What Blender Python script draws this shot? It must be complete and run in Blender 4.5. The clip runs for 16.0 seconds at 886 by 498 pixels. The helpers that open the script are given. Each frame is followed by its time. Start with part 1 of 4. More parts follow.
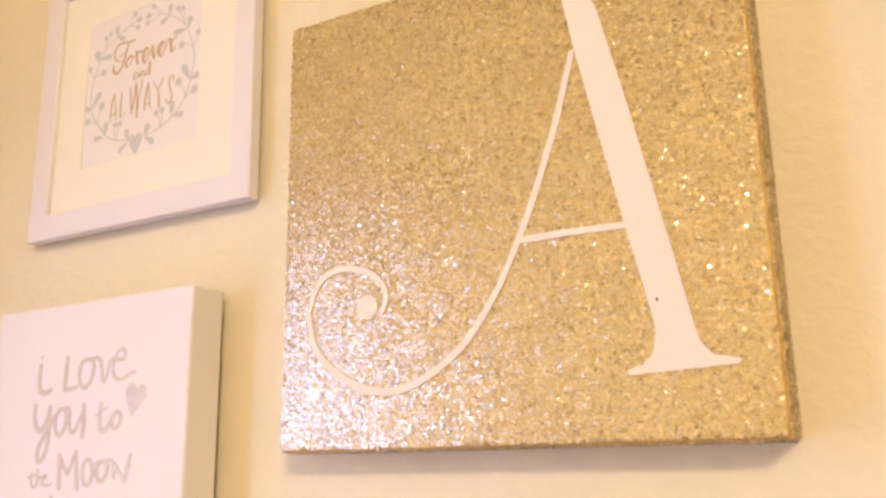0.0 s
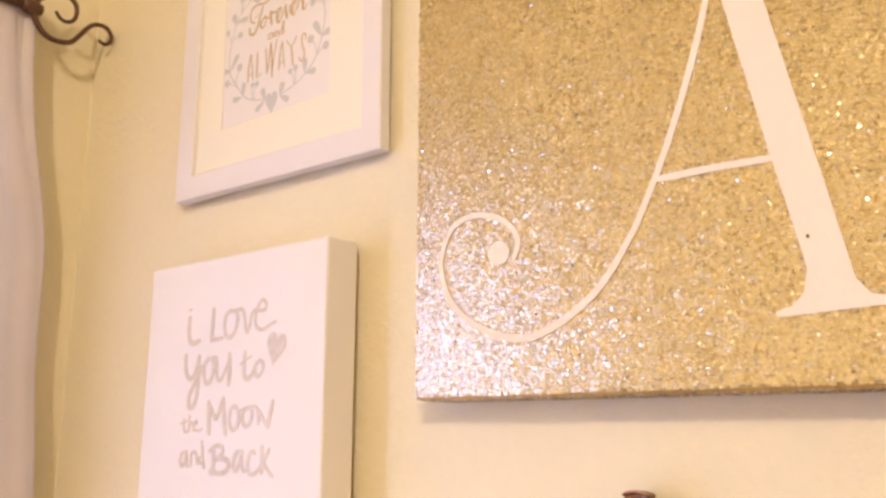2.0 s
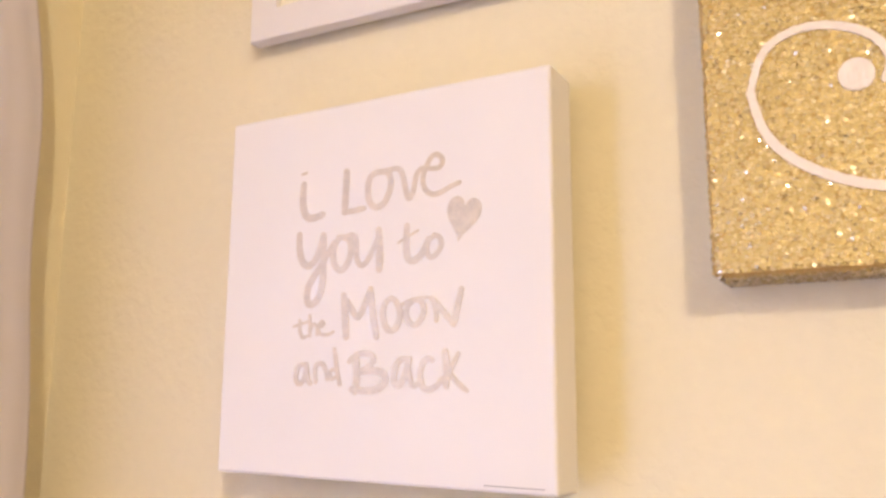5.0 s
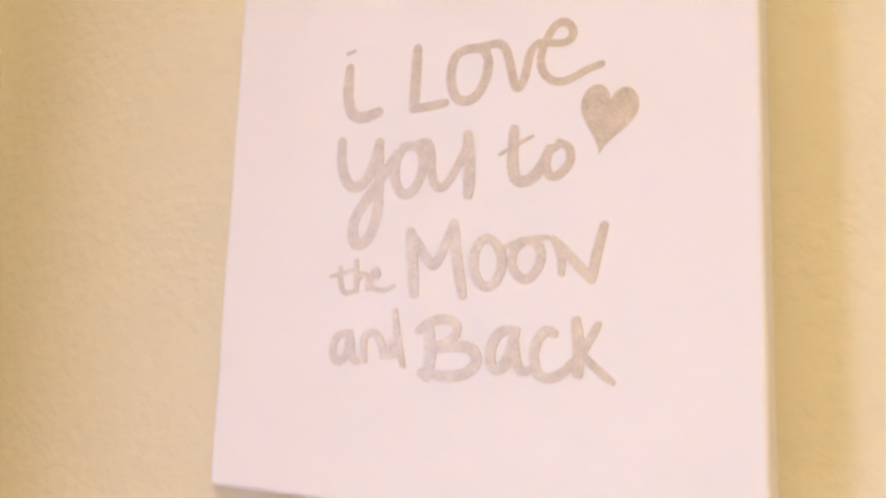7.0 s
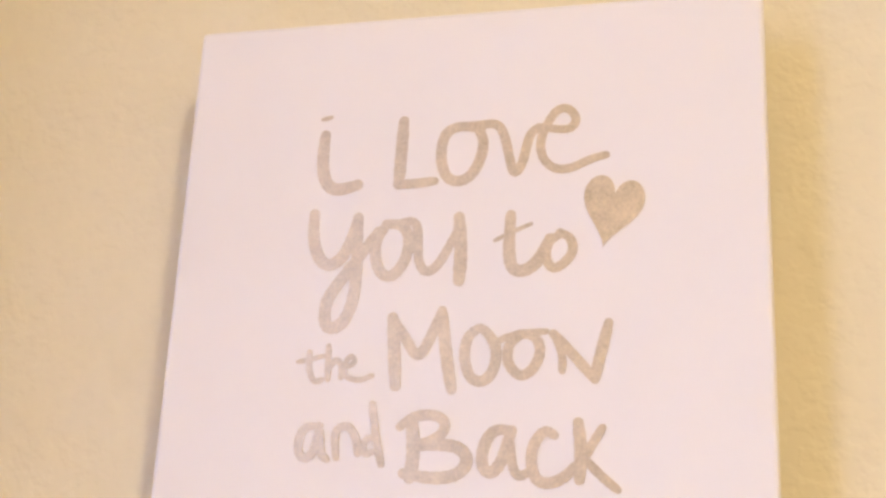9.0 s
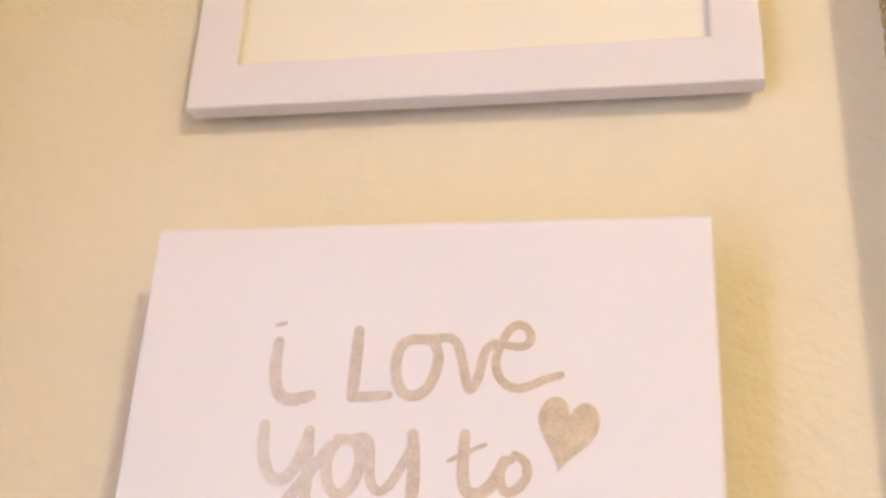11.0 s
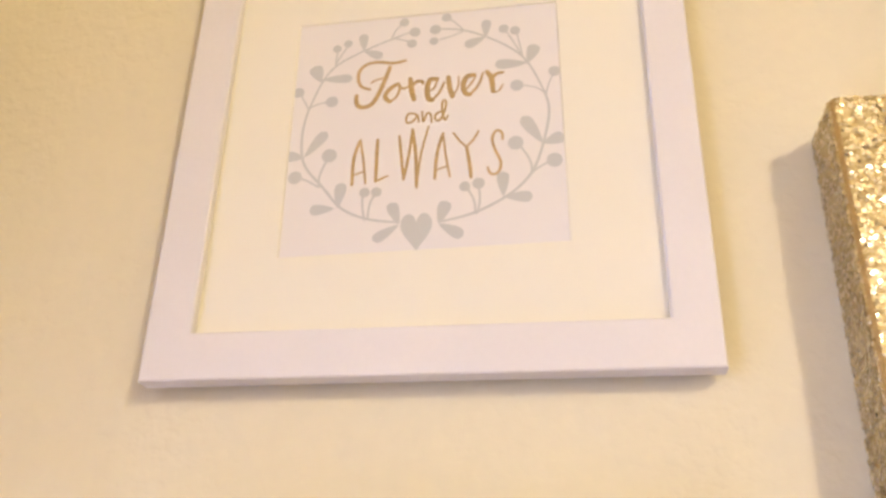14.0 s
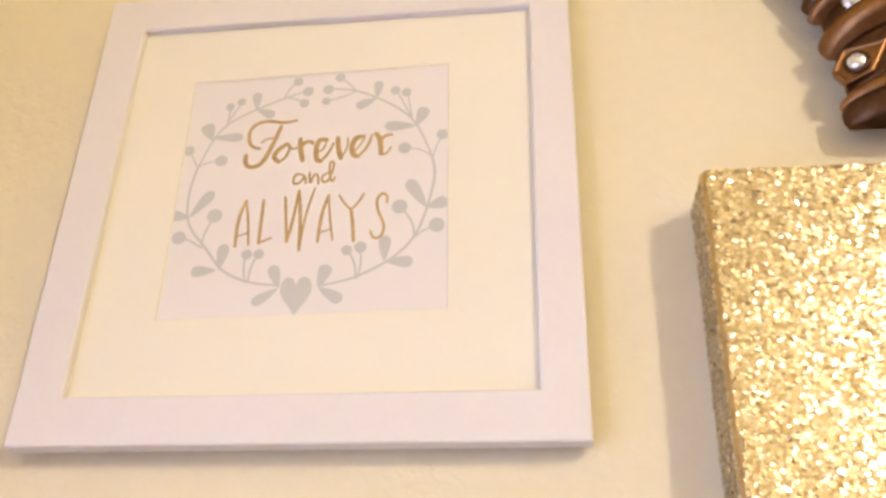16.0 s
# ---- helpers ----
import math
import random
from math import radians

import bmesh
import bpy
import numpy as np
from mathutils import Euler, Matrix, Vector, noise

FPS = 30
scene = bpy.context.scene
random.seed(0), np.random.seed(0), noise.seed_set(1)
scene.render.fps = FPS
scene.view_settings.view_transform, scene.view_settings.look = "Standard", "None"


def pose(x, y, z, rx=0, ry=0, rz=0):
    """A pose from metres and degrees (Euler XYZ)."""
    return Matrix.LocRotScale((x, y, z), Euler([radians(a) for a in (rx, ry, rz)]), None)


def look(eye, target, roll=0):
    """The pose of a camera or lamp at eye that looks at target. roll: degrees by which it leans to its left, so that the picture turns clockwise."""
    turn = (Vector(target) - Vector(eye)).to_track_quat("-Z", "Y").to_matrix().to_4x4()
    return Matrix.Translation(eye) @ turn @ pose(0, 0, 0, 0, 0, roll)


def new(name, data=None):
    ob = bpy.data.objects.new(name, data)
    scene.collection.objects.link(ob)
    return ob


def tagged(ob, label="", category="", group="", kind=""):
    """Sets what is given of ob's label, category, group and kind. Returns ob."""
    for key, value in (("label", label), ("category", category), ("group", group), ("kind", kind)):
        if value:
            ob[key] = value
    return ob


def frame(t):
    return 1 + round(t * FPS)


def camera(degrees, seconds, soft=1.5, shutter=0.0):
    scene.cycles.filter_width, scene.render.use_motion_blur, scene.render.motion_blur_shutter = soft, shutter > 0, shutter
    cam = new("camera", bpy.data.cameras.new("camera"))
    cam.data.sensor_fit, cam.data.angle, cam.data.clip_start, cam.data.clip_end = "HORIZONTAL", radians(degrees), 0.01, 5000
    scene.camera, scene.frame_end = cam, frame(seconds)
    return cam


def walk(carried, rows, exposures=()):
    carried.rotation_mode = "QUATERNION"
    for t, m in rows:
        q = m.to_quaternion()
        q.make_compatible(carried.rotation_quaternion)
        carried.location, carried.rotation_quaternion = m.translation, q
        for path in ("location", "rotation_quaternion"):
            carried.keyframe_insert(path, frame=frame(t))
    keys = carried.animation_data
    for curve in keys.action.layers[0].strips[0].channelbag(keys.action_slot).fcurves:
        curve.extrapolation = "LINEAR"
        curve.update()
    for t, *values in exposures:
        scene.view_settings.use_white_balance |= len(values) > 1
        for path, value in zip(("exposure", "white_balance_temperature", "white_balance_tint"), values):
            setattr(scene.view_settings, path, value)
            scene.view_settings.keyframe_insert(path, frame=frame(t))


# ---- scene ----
cam = camera(53.0, 16.0, soft=2.9)
PATH = [
    (0, (0.113, 0.054, 1.484), (-0.823, 1.755, 1.966), -0.8),
    (0.5, (0.134, 0.07, 1.483), (-0.907, 1.711, 1.956), -0.3),
    (1, (0.151, 0.088, 1.479), (-0.991, 1.665, 1.936), 0.2),
    (1.5, (0.137, 0.083, 1.471), (-1.042, 1.638, 1.912), 0.5),
    (2, (0.107, 0.073, 1.466), (-1.094, 1.616, 1.883), 0.3),
    (2.5, (0.068, 0.075, 1.455), (-1.166, 1.593, 1.869), 0.5),
    (3, (-0.015, 0.073, 1.453), (-1.207, 1.631, 1.841), -0.3),
    (3.5, (-0.085, 0.069, 1.444), (-1.223, 1.668, 1.824), -0.5),
    (4, (-0.156, 0.071, 1.434), (-1.226, 1.719, 1.805), -0.7),
    (4.5, (-0.231, 0.079, 1.419), (-1.216, 1.78, 1.787), -0.2),
    (5, (-0.319, 0.108, 1.406), (-1.219, 1.854, 1.782), 0.3),
    (5.2, (-0.355, 0.126, 1.406), (-1.234, 1.883, 1.784), 0.5),
    (7.3, (-0.527, 0.29, 1.431), (-1.32, 2.104, 1.71), 2.8),
    (7.5, (-0.545, 0.289, 1.436), (-1.271, 2.133, 1.705), 2.6),
    (8, (-0.581, 0.287, 1.436), (-1.149, 2.182, 1.73), 2.6),
    (8.2, (-0.591, 0.286, 1.431), (-1.108, 2.19, 1.759), 2.7),
    (10.3, (-0.591, 0.282, 1.473), (-1.009, 2.151, 2.05), 3.0),
    (10.5, (-0.594, 0.277, 1.477), (-0.985, 2.141, 2.087), 3.1),
    (11, (-0.589, 0.272, 1.497), (-0.963, 2.121, 2.161), 3.2),
    (11.5, (-0.587, 0.268, 1.518), (-0.941, 2.097, 2.246), 3.5),
    (12, (-0.586, 0.264, 1.546), (-0.925, 2.081, 2.311), 3.9),
    (12.5, (-0.588, 0.256, 1.575), (-0.897, 2.065, 2.37), 3.0),
    (13, (-0.594, 0.248, 1.591), (-0.865, 2.046, 2.426), 2.2),
    (13.5, (-0.59, 0.245, 1.598), (-0.872, 2.029, 2.457), 2.0),
    (14, (-0.586, 0.241, 1.604), (-0.877, 2.019, 2.471), 1.9),
    (14.5, (-0.582, 0.235, 1.606), (-0.877, 2.008, 2.482), 1.9),
    (15, (-0.569, 0.234, 1.611), (-0.887, 1.998, 2.498), 2.4),
    (15.5, (-0.554, 0.235, 1.615), (-0.841, 1.992, 2.527), 2.3),
    (16, (-0.522, 0.24, 1.63), (-0.762, 2.0, 2.55), 1.9),
]
walk(cam, [(t, look(eye, target, roll)) for t, eye, target, roll in PATH],
     [(0, 0.0, 6930, 13.0), (4, -0.01, 6830, 10.5), (8, -0.11, 6600, 6.0), (12, -0.09, 6580, 6.0), (16, 0.0, 6380, 5.0)])

# ---------------------------------------------------------------- light
world = bpy.data.worlds.new("sky_world")
scene.world = world
world.use_nodes = True
wn = world.node_tree
sky = wn.nodes.new("ShaderNodeTexSky")
sky.sky_type, sky.sun_disc = "NISHITA", False
sky.sun_elevation, sky.sun_rotation = radians(35), radians(200)
wn.links.new(sky.outputs[0], wn.nodes["Background"].inputs[0])
wn.nodes["Background"].inputs[1].default_value = 0.08


def lamp(name, kind, place, power, colour, size):
    data = bpy.data.lights.new(name, kind)
    data.energy, data.color = power, colour
    if kind == "AREA":
        data.shape, data.size, data.size_y = "RECTANGLE", size[0], size[1]
    else:
        data.shadow_soft_size = size
    ob = new(name, data)
    ob.matrix_world = place
    return ob


LAMP = (2.2, -3.4, 3.3)
lamp("ceiling_lamp_light", "POINT", pose(*LAMP), 398, (1.0, 0.84, 0.68), 0.17)
# daylight that comes through the window
lamp("window_daylight", "AREA", look((-1.165, 0.025, 1.12), (1.0, 0.025, 1.12)), 43, (0.46, 0.545, 1.0), (1.0, 1.55))


# ---------------------------------------------------------------- materials
def material(name, colour, rough=0.6, metal=0.0, vary=0.06, scale=30.0, fine=400.0, bump=0.1, distance=0.001, spec=0.5):
    """A surface with colour that varies at two scales and a fine relief."""
    mat = bpy.data.materials.new(name)
    mat.use_nodes = True
    n, l = mat.node_tree.nodes, mat.node_tree.links
    bsdf = n["Principled BSDF"]
    bsdf.inputs["Roughness"].default_value = rough
    bsdf.inputs["Metallic"].default_value = metal
    bsdf.inputs["Specular IOR Level"].default_value = spec
    co = n.new("ShaderNodeTexCoord")
    big, small = n.new("ShaderNodeTexNoise"), n.new("ShaderNodeTexNoise")
    big.inputs["Scale"].default_value, small.inputs["Scale"].default_value = scale, fine
    small.inputs["Detail"].default_value = 3
    add = n.new("ShaderNodeMath")
    add.operation = "ADD"
    ramp = n.new("ShaderNodeMapRange")
    ramp.inputs["From Min"].default_value, ramp.inputs["From Max"].default_value = 0.6, 1.4
    ramp.inputs["To Min"].default_value, ramp.inputs["To Max"].default_value = 1 - vary, 1 + vary
    mix = n.new("ShaderNodeVectorMath")
    mix.operation = "SCALE"
    mix.inputs[0].default_value = colour
    for t in (big, small):
        l.new(co.outputs["Object"], t.inputs["Vector"])
    l.new(big.outputs["Fac"], add.inputs[0])
    l.new(small.outputs["Fac"], add.inputs[1])
    l.new(add.outputs[0], ramp.inputs["Value"])
    l.new(ramp.outputs[0], mix.inputs["Scale"])
    l.new(mix.outputs[0], bsdf.inputs["Base Color"])
    b = n.new("ShaderNodeBump")
    b.inputs["Strength"].default_value, b.inputs["Distance"].default_value = bump, distance
    l.new(small.outputs["Fac"], b.inputs["Height"])
    l.new(b.outputs[0], bsdf.inputs["Normal"])
    return mat


def wall_paint(name, colour):
    """Painted plaster with a soft orange-peel relief."""
    mat = material(name, colour, rough=0.55, vary=0.025, scale=3.0, fine=90.0, bump=0.17, distance=0.002, spec=0.3)
    n, l = mat.node_tree.nodes, mat.node_tree.links
    co = [x for x in n if x.type == "TEX_COORD"][0]
    peel = n.new("ShaderNodeTexNoise")
    peel.inputs["Scale"].default_value, peel.inputs["Detail"].default_value, peel.inputs["Roughness"].default_value = 105.0, 2.5, 0.45
    lump = n.new("ShaderNodeMapRange")
    lump.inputs["From Min"].default_value, lump.inputs["From Max"].default_value = 0.42, 0.62
    l.new(co.outputs["Object"], peel.inputs["Vector"])
    l.new(peel.outputs["Fac"], lump.inputs["Value"])
    b = [x for x in n if x.type == "BUMP"][0]
    l.new(lump.outputs[0], b.inputs["Height"])
    return mat


def glitter_gold(name):
    """Gold foil flakes: each one has its own shade."""
    mat = bpy.data.materials.new(name)
    mat.use_nodes = True
    n, l = mat.node_tree.nodes, mat.node_tree.links
    bsdf = n["Principled BSDF"]
    bsdf.inputs["Metallic"].default_value = 0.6
    bsdf.inputs["Coat Weight"].default_value, bsdf.inputs["Coat IOR"].default_value = 1.0, 2.9
    geo = n.new("ShaderNodeNewGeometry")
    ramp = n.new("ShaderNodeValToRGB")
    e = ramp.color_ramp.elements
    e[0].position, e[0].color = 0.0, (0.20, 0.13, 0.05, 1)
    e[1].position, e[1].color = 1.0, (0.74, 0.64, 0.40, 1)
    for pos, col in ((0.05, (0.56, 0.41, 0.14, 1)), (0.5, (0.655, 0.49, 0.17, 1)), (0.94, (0.72, 0.555, 0.225, 1))):
        x = e.new(pos)
        x.color = col
    l.new(geo.outputs["Random Per Island"], ramp.inputs["Fac"])
    l.new(ramp.outputs["Color"], bsdf.inputs["Base Color"])
    r = n.new("ShaderNodeMapRange")
    r.inputs["To Min"].default_value, r.inputs["To Max"].default_value = 0.55, 0.42
    l.new(geo.outputs["Random Per Island"], r.inputs["Value"])
    l.new(r.outputs[0], bsdf.inputs["Roughness"])
    many, part_of, gloss = n.new("ShaderNodeMath"), n.new("ShaderNodeMath"), n.new("ShaderNodeMapRange")
    many.operation, part_of.operation = "MULTIPLY", "FRACT"
    many.inputs[1].default_value = 17.3
    gloss.inputs["To Min"].default_value, gloss.inputs["To Max"].default_value = 0.14, 0.33
    l.new(geo.outputs["Random Per Island"], many.inputs[0])
    l.new(many.outputs[0], part_of.inputs[0])
    l.new(part_of.outputs[0], gloss.inputs["Value"])
    l.new(gloss.outputs[0], bsdf.inputs["Coat Roughness"])
    return mat


def cloth(name, colour, through_it):
    """Thin woven curtain cloth that lets some light through."""
    mat = material(name, colour, rough=0.85, vary=0.03, scale=12.0, fine=900.0, bump=0.15, distance=0.0006, spec=0.2)
    n, l = mat.node_tree.nodes, mat.node_tree.links
    bsdf, out = n["Principled BSDF"], n["Material Output"]
    tr, mix = n.new("ShaderNodeBsdfTranslucent"), n.new("ShaderNodeMixShader")
    tr.inputs["Color"].default_value = (*colour, 1)
    mix.inputs[0].default_value = through_it
    l.new(bsdf.outputs[0], mix.inputs[1])
    l.new(tr.outputs[0], mix.inputs[2])
    l.new(mix.outputs[0], out.inputs["Surface"])
    return mat


def foil_ink(name, colour, metal, rough):
    return material(name, colour, rough=rough, metal=metal, vary=0.22, scale=110.0, fine=700.0, bump=0.2, distance=0.0005)


CREAM_WALL = wall_paint("cream_wall_paint", (0.795, 0.722, 0.51))
CEILING_PAINT = wall_paint("white_ceiling_paint", (0.80, 0.78, 0.72))
FLOOR_WOOD = material("brown_floor", (0.17, 0.10, 0.055), rough=0.45, vary=0.2, scale=6.0, fine=60.0)
CANVAS_WHITE = material("white_canvas_cloth", (0.80, 0.768, 0.725), rough=0.75, vary=0.015, scale=8.0, fine=1200.0, bump=0.12, distance=0.0005, spec=0.25)
FOIL_INK = foil_ink("champagne_foil", (0.60, 0.515, 0.385), 0.57, 0.45)
GOLD_INK = foil_ink("gold_print_ink", (0.55, 0.40, 0.195), 0.5, 0.42)
GREY_INK = material("grey_green_print_ink", (0.575, 0.575, 0.53), rough=0.7, vary=0.03, scale=40.0, fine=800.0, bump=0.03, spec=0.2)
FINE_INK = material("grey_fine_ink", (0.36, 0.33, 0.31), rough=0.7)
FRAME_WHITE = material("white_lacquered_wood", (0.785, 0.75, 0.715), rough=0.45, vary=0.02, scale=9.0, fine=260.0, bump=0.06, distance=0.0005, spec=0.3)
MAT_CARD = material("cream_mat_card", (0.85, 0.81, 0.66), rough=0.85, vary=0.015, scale=10.0, fine=900.0, bump=0.08, distance=0.0004, spec=0.2)
PRINT_PAPER = material("pinkish_white_print_paper", (0.80, 0.768, 0.715), rough=0.7, vary=0.012, scale=14.0, fine=900.0, bump=0.05, distance=0.0003, spec=0.25)
GLITTER = glitter_gold("gold_glitter")
GLITTER_BASE = material("gold_glue_base", (0.55, 0.38, 0.14), rough=0.5, metal=0.8, vary=0.25, scale=90.0, fine=600.0, bump=0.5, distance=0.001)
LETTER_PAINT = material("pale_pink_letter_paint", (0.86, 0.77, 0.655), rough=0.6, vary=0.015, scale=20.0, fine=500.0, bump=0.06, distance=0.0004, spec=0.25)
BRONZE = material("antique_bronze", (0.085, 0.042, 0.021), rough=0.36, metal=0.85, vary=0.4, scale=45.0, fine=250.0, bump=0.2, distance=0.001)
BROWN_BRONZE = material("reddish_brown_bronze", (0.20, 0.098, 0.058), rough=0.42, metal=0.6, vary=0.35, scale=60.0, fine=300.0, bump=0.15, distance=0.0006)
# Copper highlights along the small cross's edges are put into this bright colour.
COPPER_EDGE = material("highlit_copper_edge", (0.55, 0.31, 0.18), rough=0.34, metal=0.9, vary=0.3, scale=90.0, fine=300.0, bump=0.1, distance=0.0005)
# Ridge highlights are put into this lighter bronze, gap shade into the darker BRONZE.
BRONZE_WORN_LIT = material("worn_lit_copper_bronze", (0.27, 0.138, 0.058), rough=0.38, metal=1.0, vary=0.35, scale=45.0, fine=160.0, bump=0.1, distance=0.001)
IRON = material("dark_brown_iron", (0.12, 0.056, 0.030), rough=0.5, metal=0.3, vary=0.2, scale=40.0, fine=300.0, bump=0.2)
BROWN_WOOD = material("brown_stained_wood", (0.16, 0.085, 0.045), rough=0.4, vary=0.25, scale=18.0, fine=160.0)
BARE_WOOD = material("bare_pine_wood", (0.52, 0.38, 0.22), rough=0.7, vary=0.15, scale=25.0, fine=200.0)
CURTAIN_CLOTH = cloth("white_curtain_cloth", (0.90, 0.86, 0.86), 0.49)
WINDOW_WHITE = material("white_window_paint", (0.8, 0.8, 0.78), rough=0.4)


def crystal(name):
    mat = bpy.data.materials.new(name)
    mat.use_nodes = True
    b = mat.node_tree.nodes["Principled BSDF"]
    b.inputs["Base Color"].default_value = (0.86, 0.88, 0.93, 1)
    b.inputs["Metallic"].default_value, b.inputs["Roughness"].default_value = 0.7, 0.14
    return mat


def glass(name):
    mat = bpy.data.materials.new(name)
    mat.use_nodes = True
    b = mat.node_tree.nodes["Principled BSDF"]
    b.inputs["Transmission Weight"].default_value, b.inputs["Roughness"].default_value = 1.0, 0.0
    b.inputs["IOR"].default_value = 1.05
    return mat


CRYSTAL = crystal("clear_crystal")
GLASS = glass("window_glass")


# ---------------------------------------------------------------- tools
def mesh_of(bm, name, mat, smooth=False):
    bmesh.ops.recalc_face_normals(bm, faces=bm.faces)
    me = bpy.data.meshes.new(name)
    bm.to_mesh(me)
    bm.free()
    me.materials.append(mat)
    if smooth:
        me.polygons.foreach_set("use_smooth", [True] * len(me.polygons))
    return me


def part(name, bm, mat, parent=None, label="", smooth=False):
    ob = new(name, mesh_of(bm, name, mat, smooth))
    ob.parent = parent
    return tagged(ob, label)


def empty(name, place, label, category, group="", kind=""):
    ob = new(name)
    ob.matrix_world = place
    return tagged(ob, label, category, group, kind)


def box(bm, x0, y0, z0, x1, y1, z1, bevel=0.0, segments=2):
    made = bmesh.ops.create_cube(bm, size=1)["verts"]
    bmesh.ops.transform(bm, verts=made, matrix=Matrix.Translation(((x0 + x1) / 2, (y0 + y1) / 2, (z0 + z1) / 2)) @ Matrix.Diagonal((abs(x1 - x0), abs(y1 - y0), abs(z1 - z0), 1)))
    if bevel:
        edges = list({e for v in made for e in v.link_edges})
        bmesh.ops.bevel(bm, geom=edges, offset=bevel, segments=segments, affect="EDGES", profile=0.5)


def glide(points, steps=7):
    """A smooth line through the points."""
    p = [Vector(q) for q in points]
    if len(p) < 3:
        return [p[0].lerp(p[-1], k / steps) for k in range(steps + 1)]
    closed = (p[0] - p[-1]).length < 1e-6
    out = []
    for i in range(len(p) - 1):
        a = p[i - 1] if i else (p[-2] if closed else 2 * p[0] - p[1])
        d = p[i + 2] if i + 2 < len(p) else (p[1] if closed else 2 * p[-1] - p[-2])
        b, c = p[i], p[i + 1]
        for k in range(steps):
            t = k / steps
            out.append(0.5 * (2 * b + (c - a) * t + (2 * a - 5 * b + 4 * c - d) * t * t + (3 * b - a - 3 * c + d) * t ** 3))
    out.append(p[-1])
    for _ in range(8):
        mid = [(out[i - 1] + 2 * out[i] + out[i + 1]) / 4 for i in range(1, len(out) - 1)]
        out[1:-1] = mid
    return out


LIFT = [0.0, 0.00001]


def sheet(bm, outline, height):
    """A flat plate on the wall's plane from an outline in millimetres, with its rim; it stands height metres proud."""
    front = [bm.verts.new((u / 1000, -height, v / 1000)) for u, v in outline]
    back = [bm.verts.new((u / 1000, 0.0, v / 1000)) for u, v in outline]
    return front, back


def stroke(bm, width, *points, ends=0.85, height=None):
    """One stroke of a brush or pen, in millimetres, with round ends, laid a little over the one before."""
    LIFT[0] += LIFT[1]
    h = (height or INK) + LIFT[0]
    line = glide([Vector((u, v)) for u, v in points])
    n = len(line)
    left, right = [], []
    for i, q in enumerate(line):
        d = (line[min(i + 1, n - 1)] - line[max(i - 1, 0)])
        d = d.normalized() if d.length else Vector((1, 0))
        s = i / (n - 1)
        w = width / 2 * (ends + (1 - ends) * min(1, 5 * min(s, 1 - s))) * (1 + 0.05 * math.sin(2.3 * i + width * 7))
        left.append(q + Vector((-d.y, d.x)) * w)
        right.append(q + Vector((d.y, -d.x)) * w)
    def cap(centre, a, b):
        r = a - centre
        return [centre + Matrix.Rotation(-math.pi * k / 6, 2) @ r for k in range(1, 6)]
    end = cap(line[-1], left[-1], right[-1])
    start = cap(line[0], right[0], left[0])
    def put(q, s):
        return bm.verts.new((q.x / 1000, -h - 0.00006 * s, q.y / 1000))
    lv, rv = [put(q, i / n) for i, q in enumerate(left)], [put(q, i / n) for i, q in enumerate(right)]
    ev, sv = [put(q, 1) for q in end], [put(q, 0) for q in start]
    for i in range(n - 1):
        bm.faces.new((lv[i], lv[i + 1], rv[i + 1], rv[i]))
    bm.faces.new([lv[-1], *ev, rv[-1]])
    bm.faces.new([rv[0], *sv, lv[0]])
    rim = [*lv, *ev, *reversed(rv), *sv]
    low = [bm.verts.new((v.co.x, 0.0, v.co.z)) for v in rim]
    for i in range(len(rim)):
        j = (i + 1) % len(rim)
        bm.faces.new((rim[i], rim[j], low[j], low[i]))


def plate(bm, outline, height=None):
    """A flat shape with a rim, in millimetres."""
    LIFT[0] += LIFT[1]
    h = (height or INK) + LIFT[0]
    top, low = sheet(bm, outline, h)
    face = bm.faces.new(top)
    face.normal_update()
    for i in range(len(top)):
        j = (i + 1) % len(top)
        bm.faces.new((top[i], top[j], low[j], low[i]))
    bmesh.ops.triangulate(bm, faces=[face])


def tube(bm, points, radius, sides=10, taper=None):
    """A round bar along the points; taper(s) scales its radius."""
    p = [Vector(q) for q in points]
    rings, side = [], None
    for i, q in enumerate(p):
        d = (p[min(i + 1, len(p) - 1)] - p[max(i - 1, 0)]).normalized()
        if side is None:
            side = d.orthogonal().normalized()
        side = (side - d * side.dot(d)).normalized()
        other = d.cross(side)
        r = radius * (taper(i / (len(p) - 1)) if taper else 1)
        rings.append([bm.verts.new(q + r * (math.cos(2 * math.pi * k / sides) * side + math.sin(2 * math.pi * k / sides) * other)) for k in range(sides)])
    for a, b in zip(rings, rings[1:]):
        for k in range(sides):
            bm.faces.new((a[k], a[(k + 1) % sides], b[(k + 1) % sides], b[k]))
    bm.faces.new(rings[0])
    bm.faces.new(list(reversed(rings[-1])))


def heart_outline(cx, cy, w, h, lean=0.0):
    out = []
    for k in range(40):
        a = 2 * math.pi * k / 40
        x = 16 * math.sin(a) ** 3 / 32 * w
        y = (13 * math.cos(a) - 5 * math.cos(2 * a) - 2 * math.cos(3 * a) - math.cos(4 * a) + 2.5) / 29 * h
        out.append((cx + x * math.cos(lean) - y * math.sin(lean), cy + x * math.sin(lean) + y * math.cos(lean)))
    return out


# ---------------------------------------------------------------- the room
WALL_Y, WEST_X, EAST_X, SOUTH_Y, TOP = 0.766, -1.128, 5.0, -6.4, 3.5
WIN_Y0, WIN_Y1, WIN_Z0, WIN_Z1 = -0.50, 0.55, 0.32, 1.95


def slab(name, x0, y0, z0, x1, y1, z1, mat, label, category):
    bm = bmesh.new()
    box(bm, x0, y0, z0, x1, y1, z1)
    return tagged(part(name, bm, mat), label, category, kind="structure")


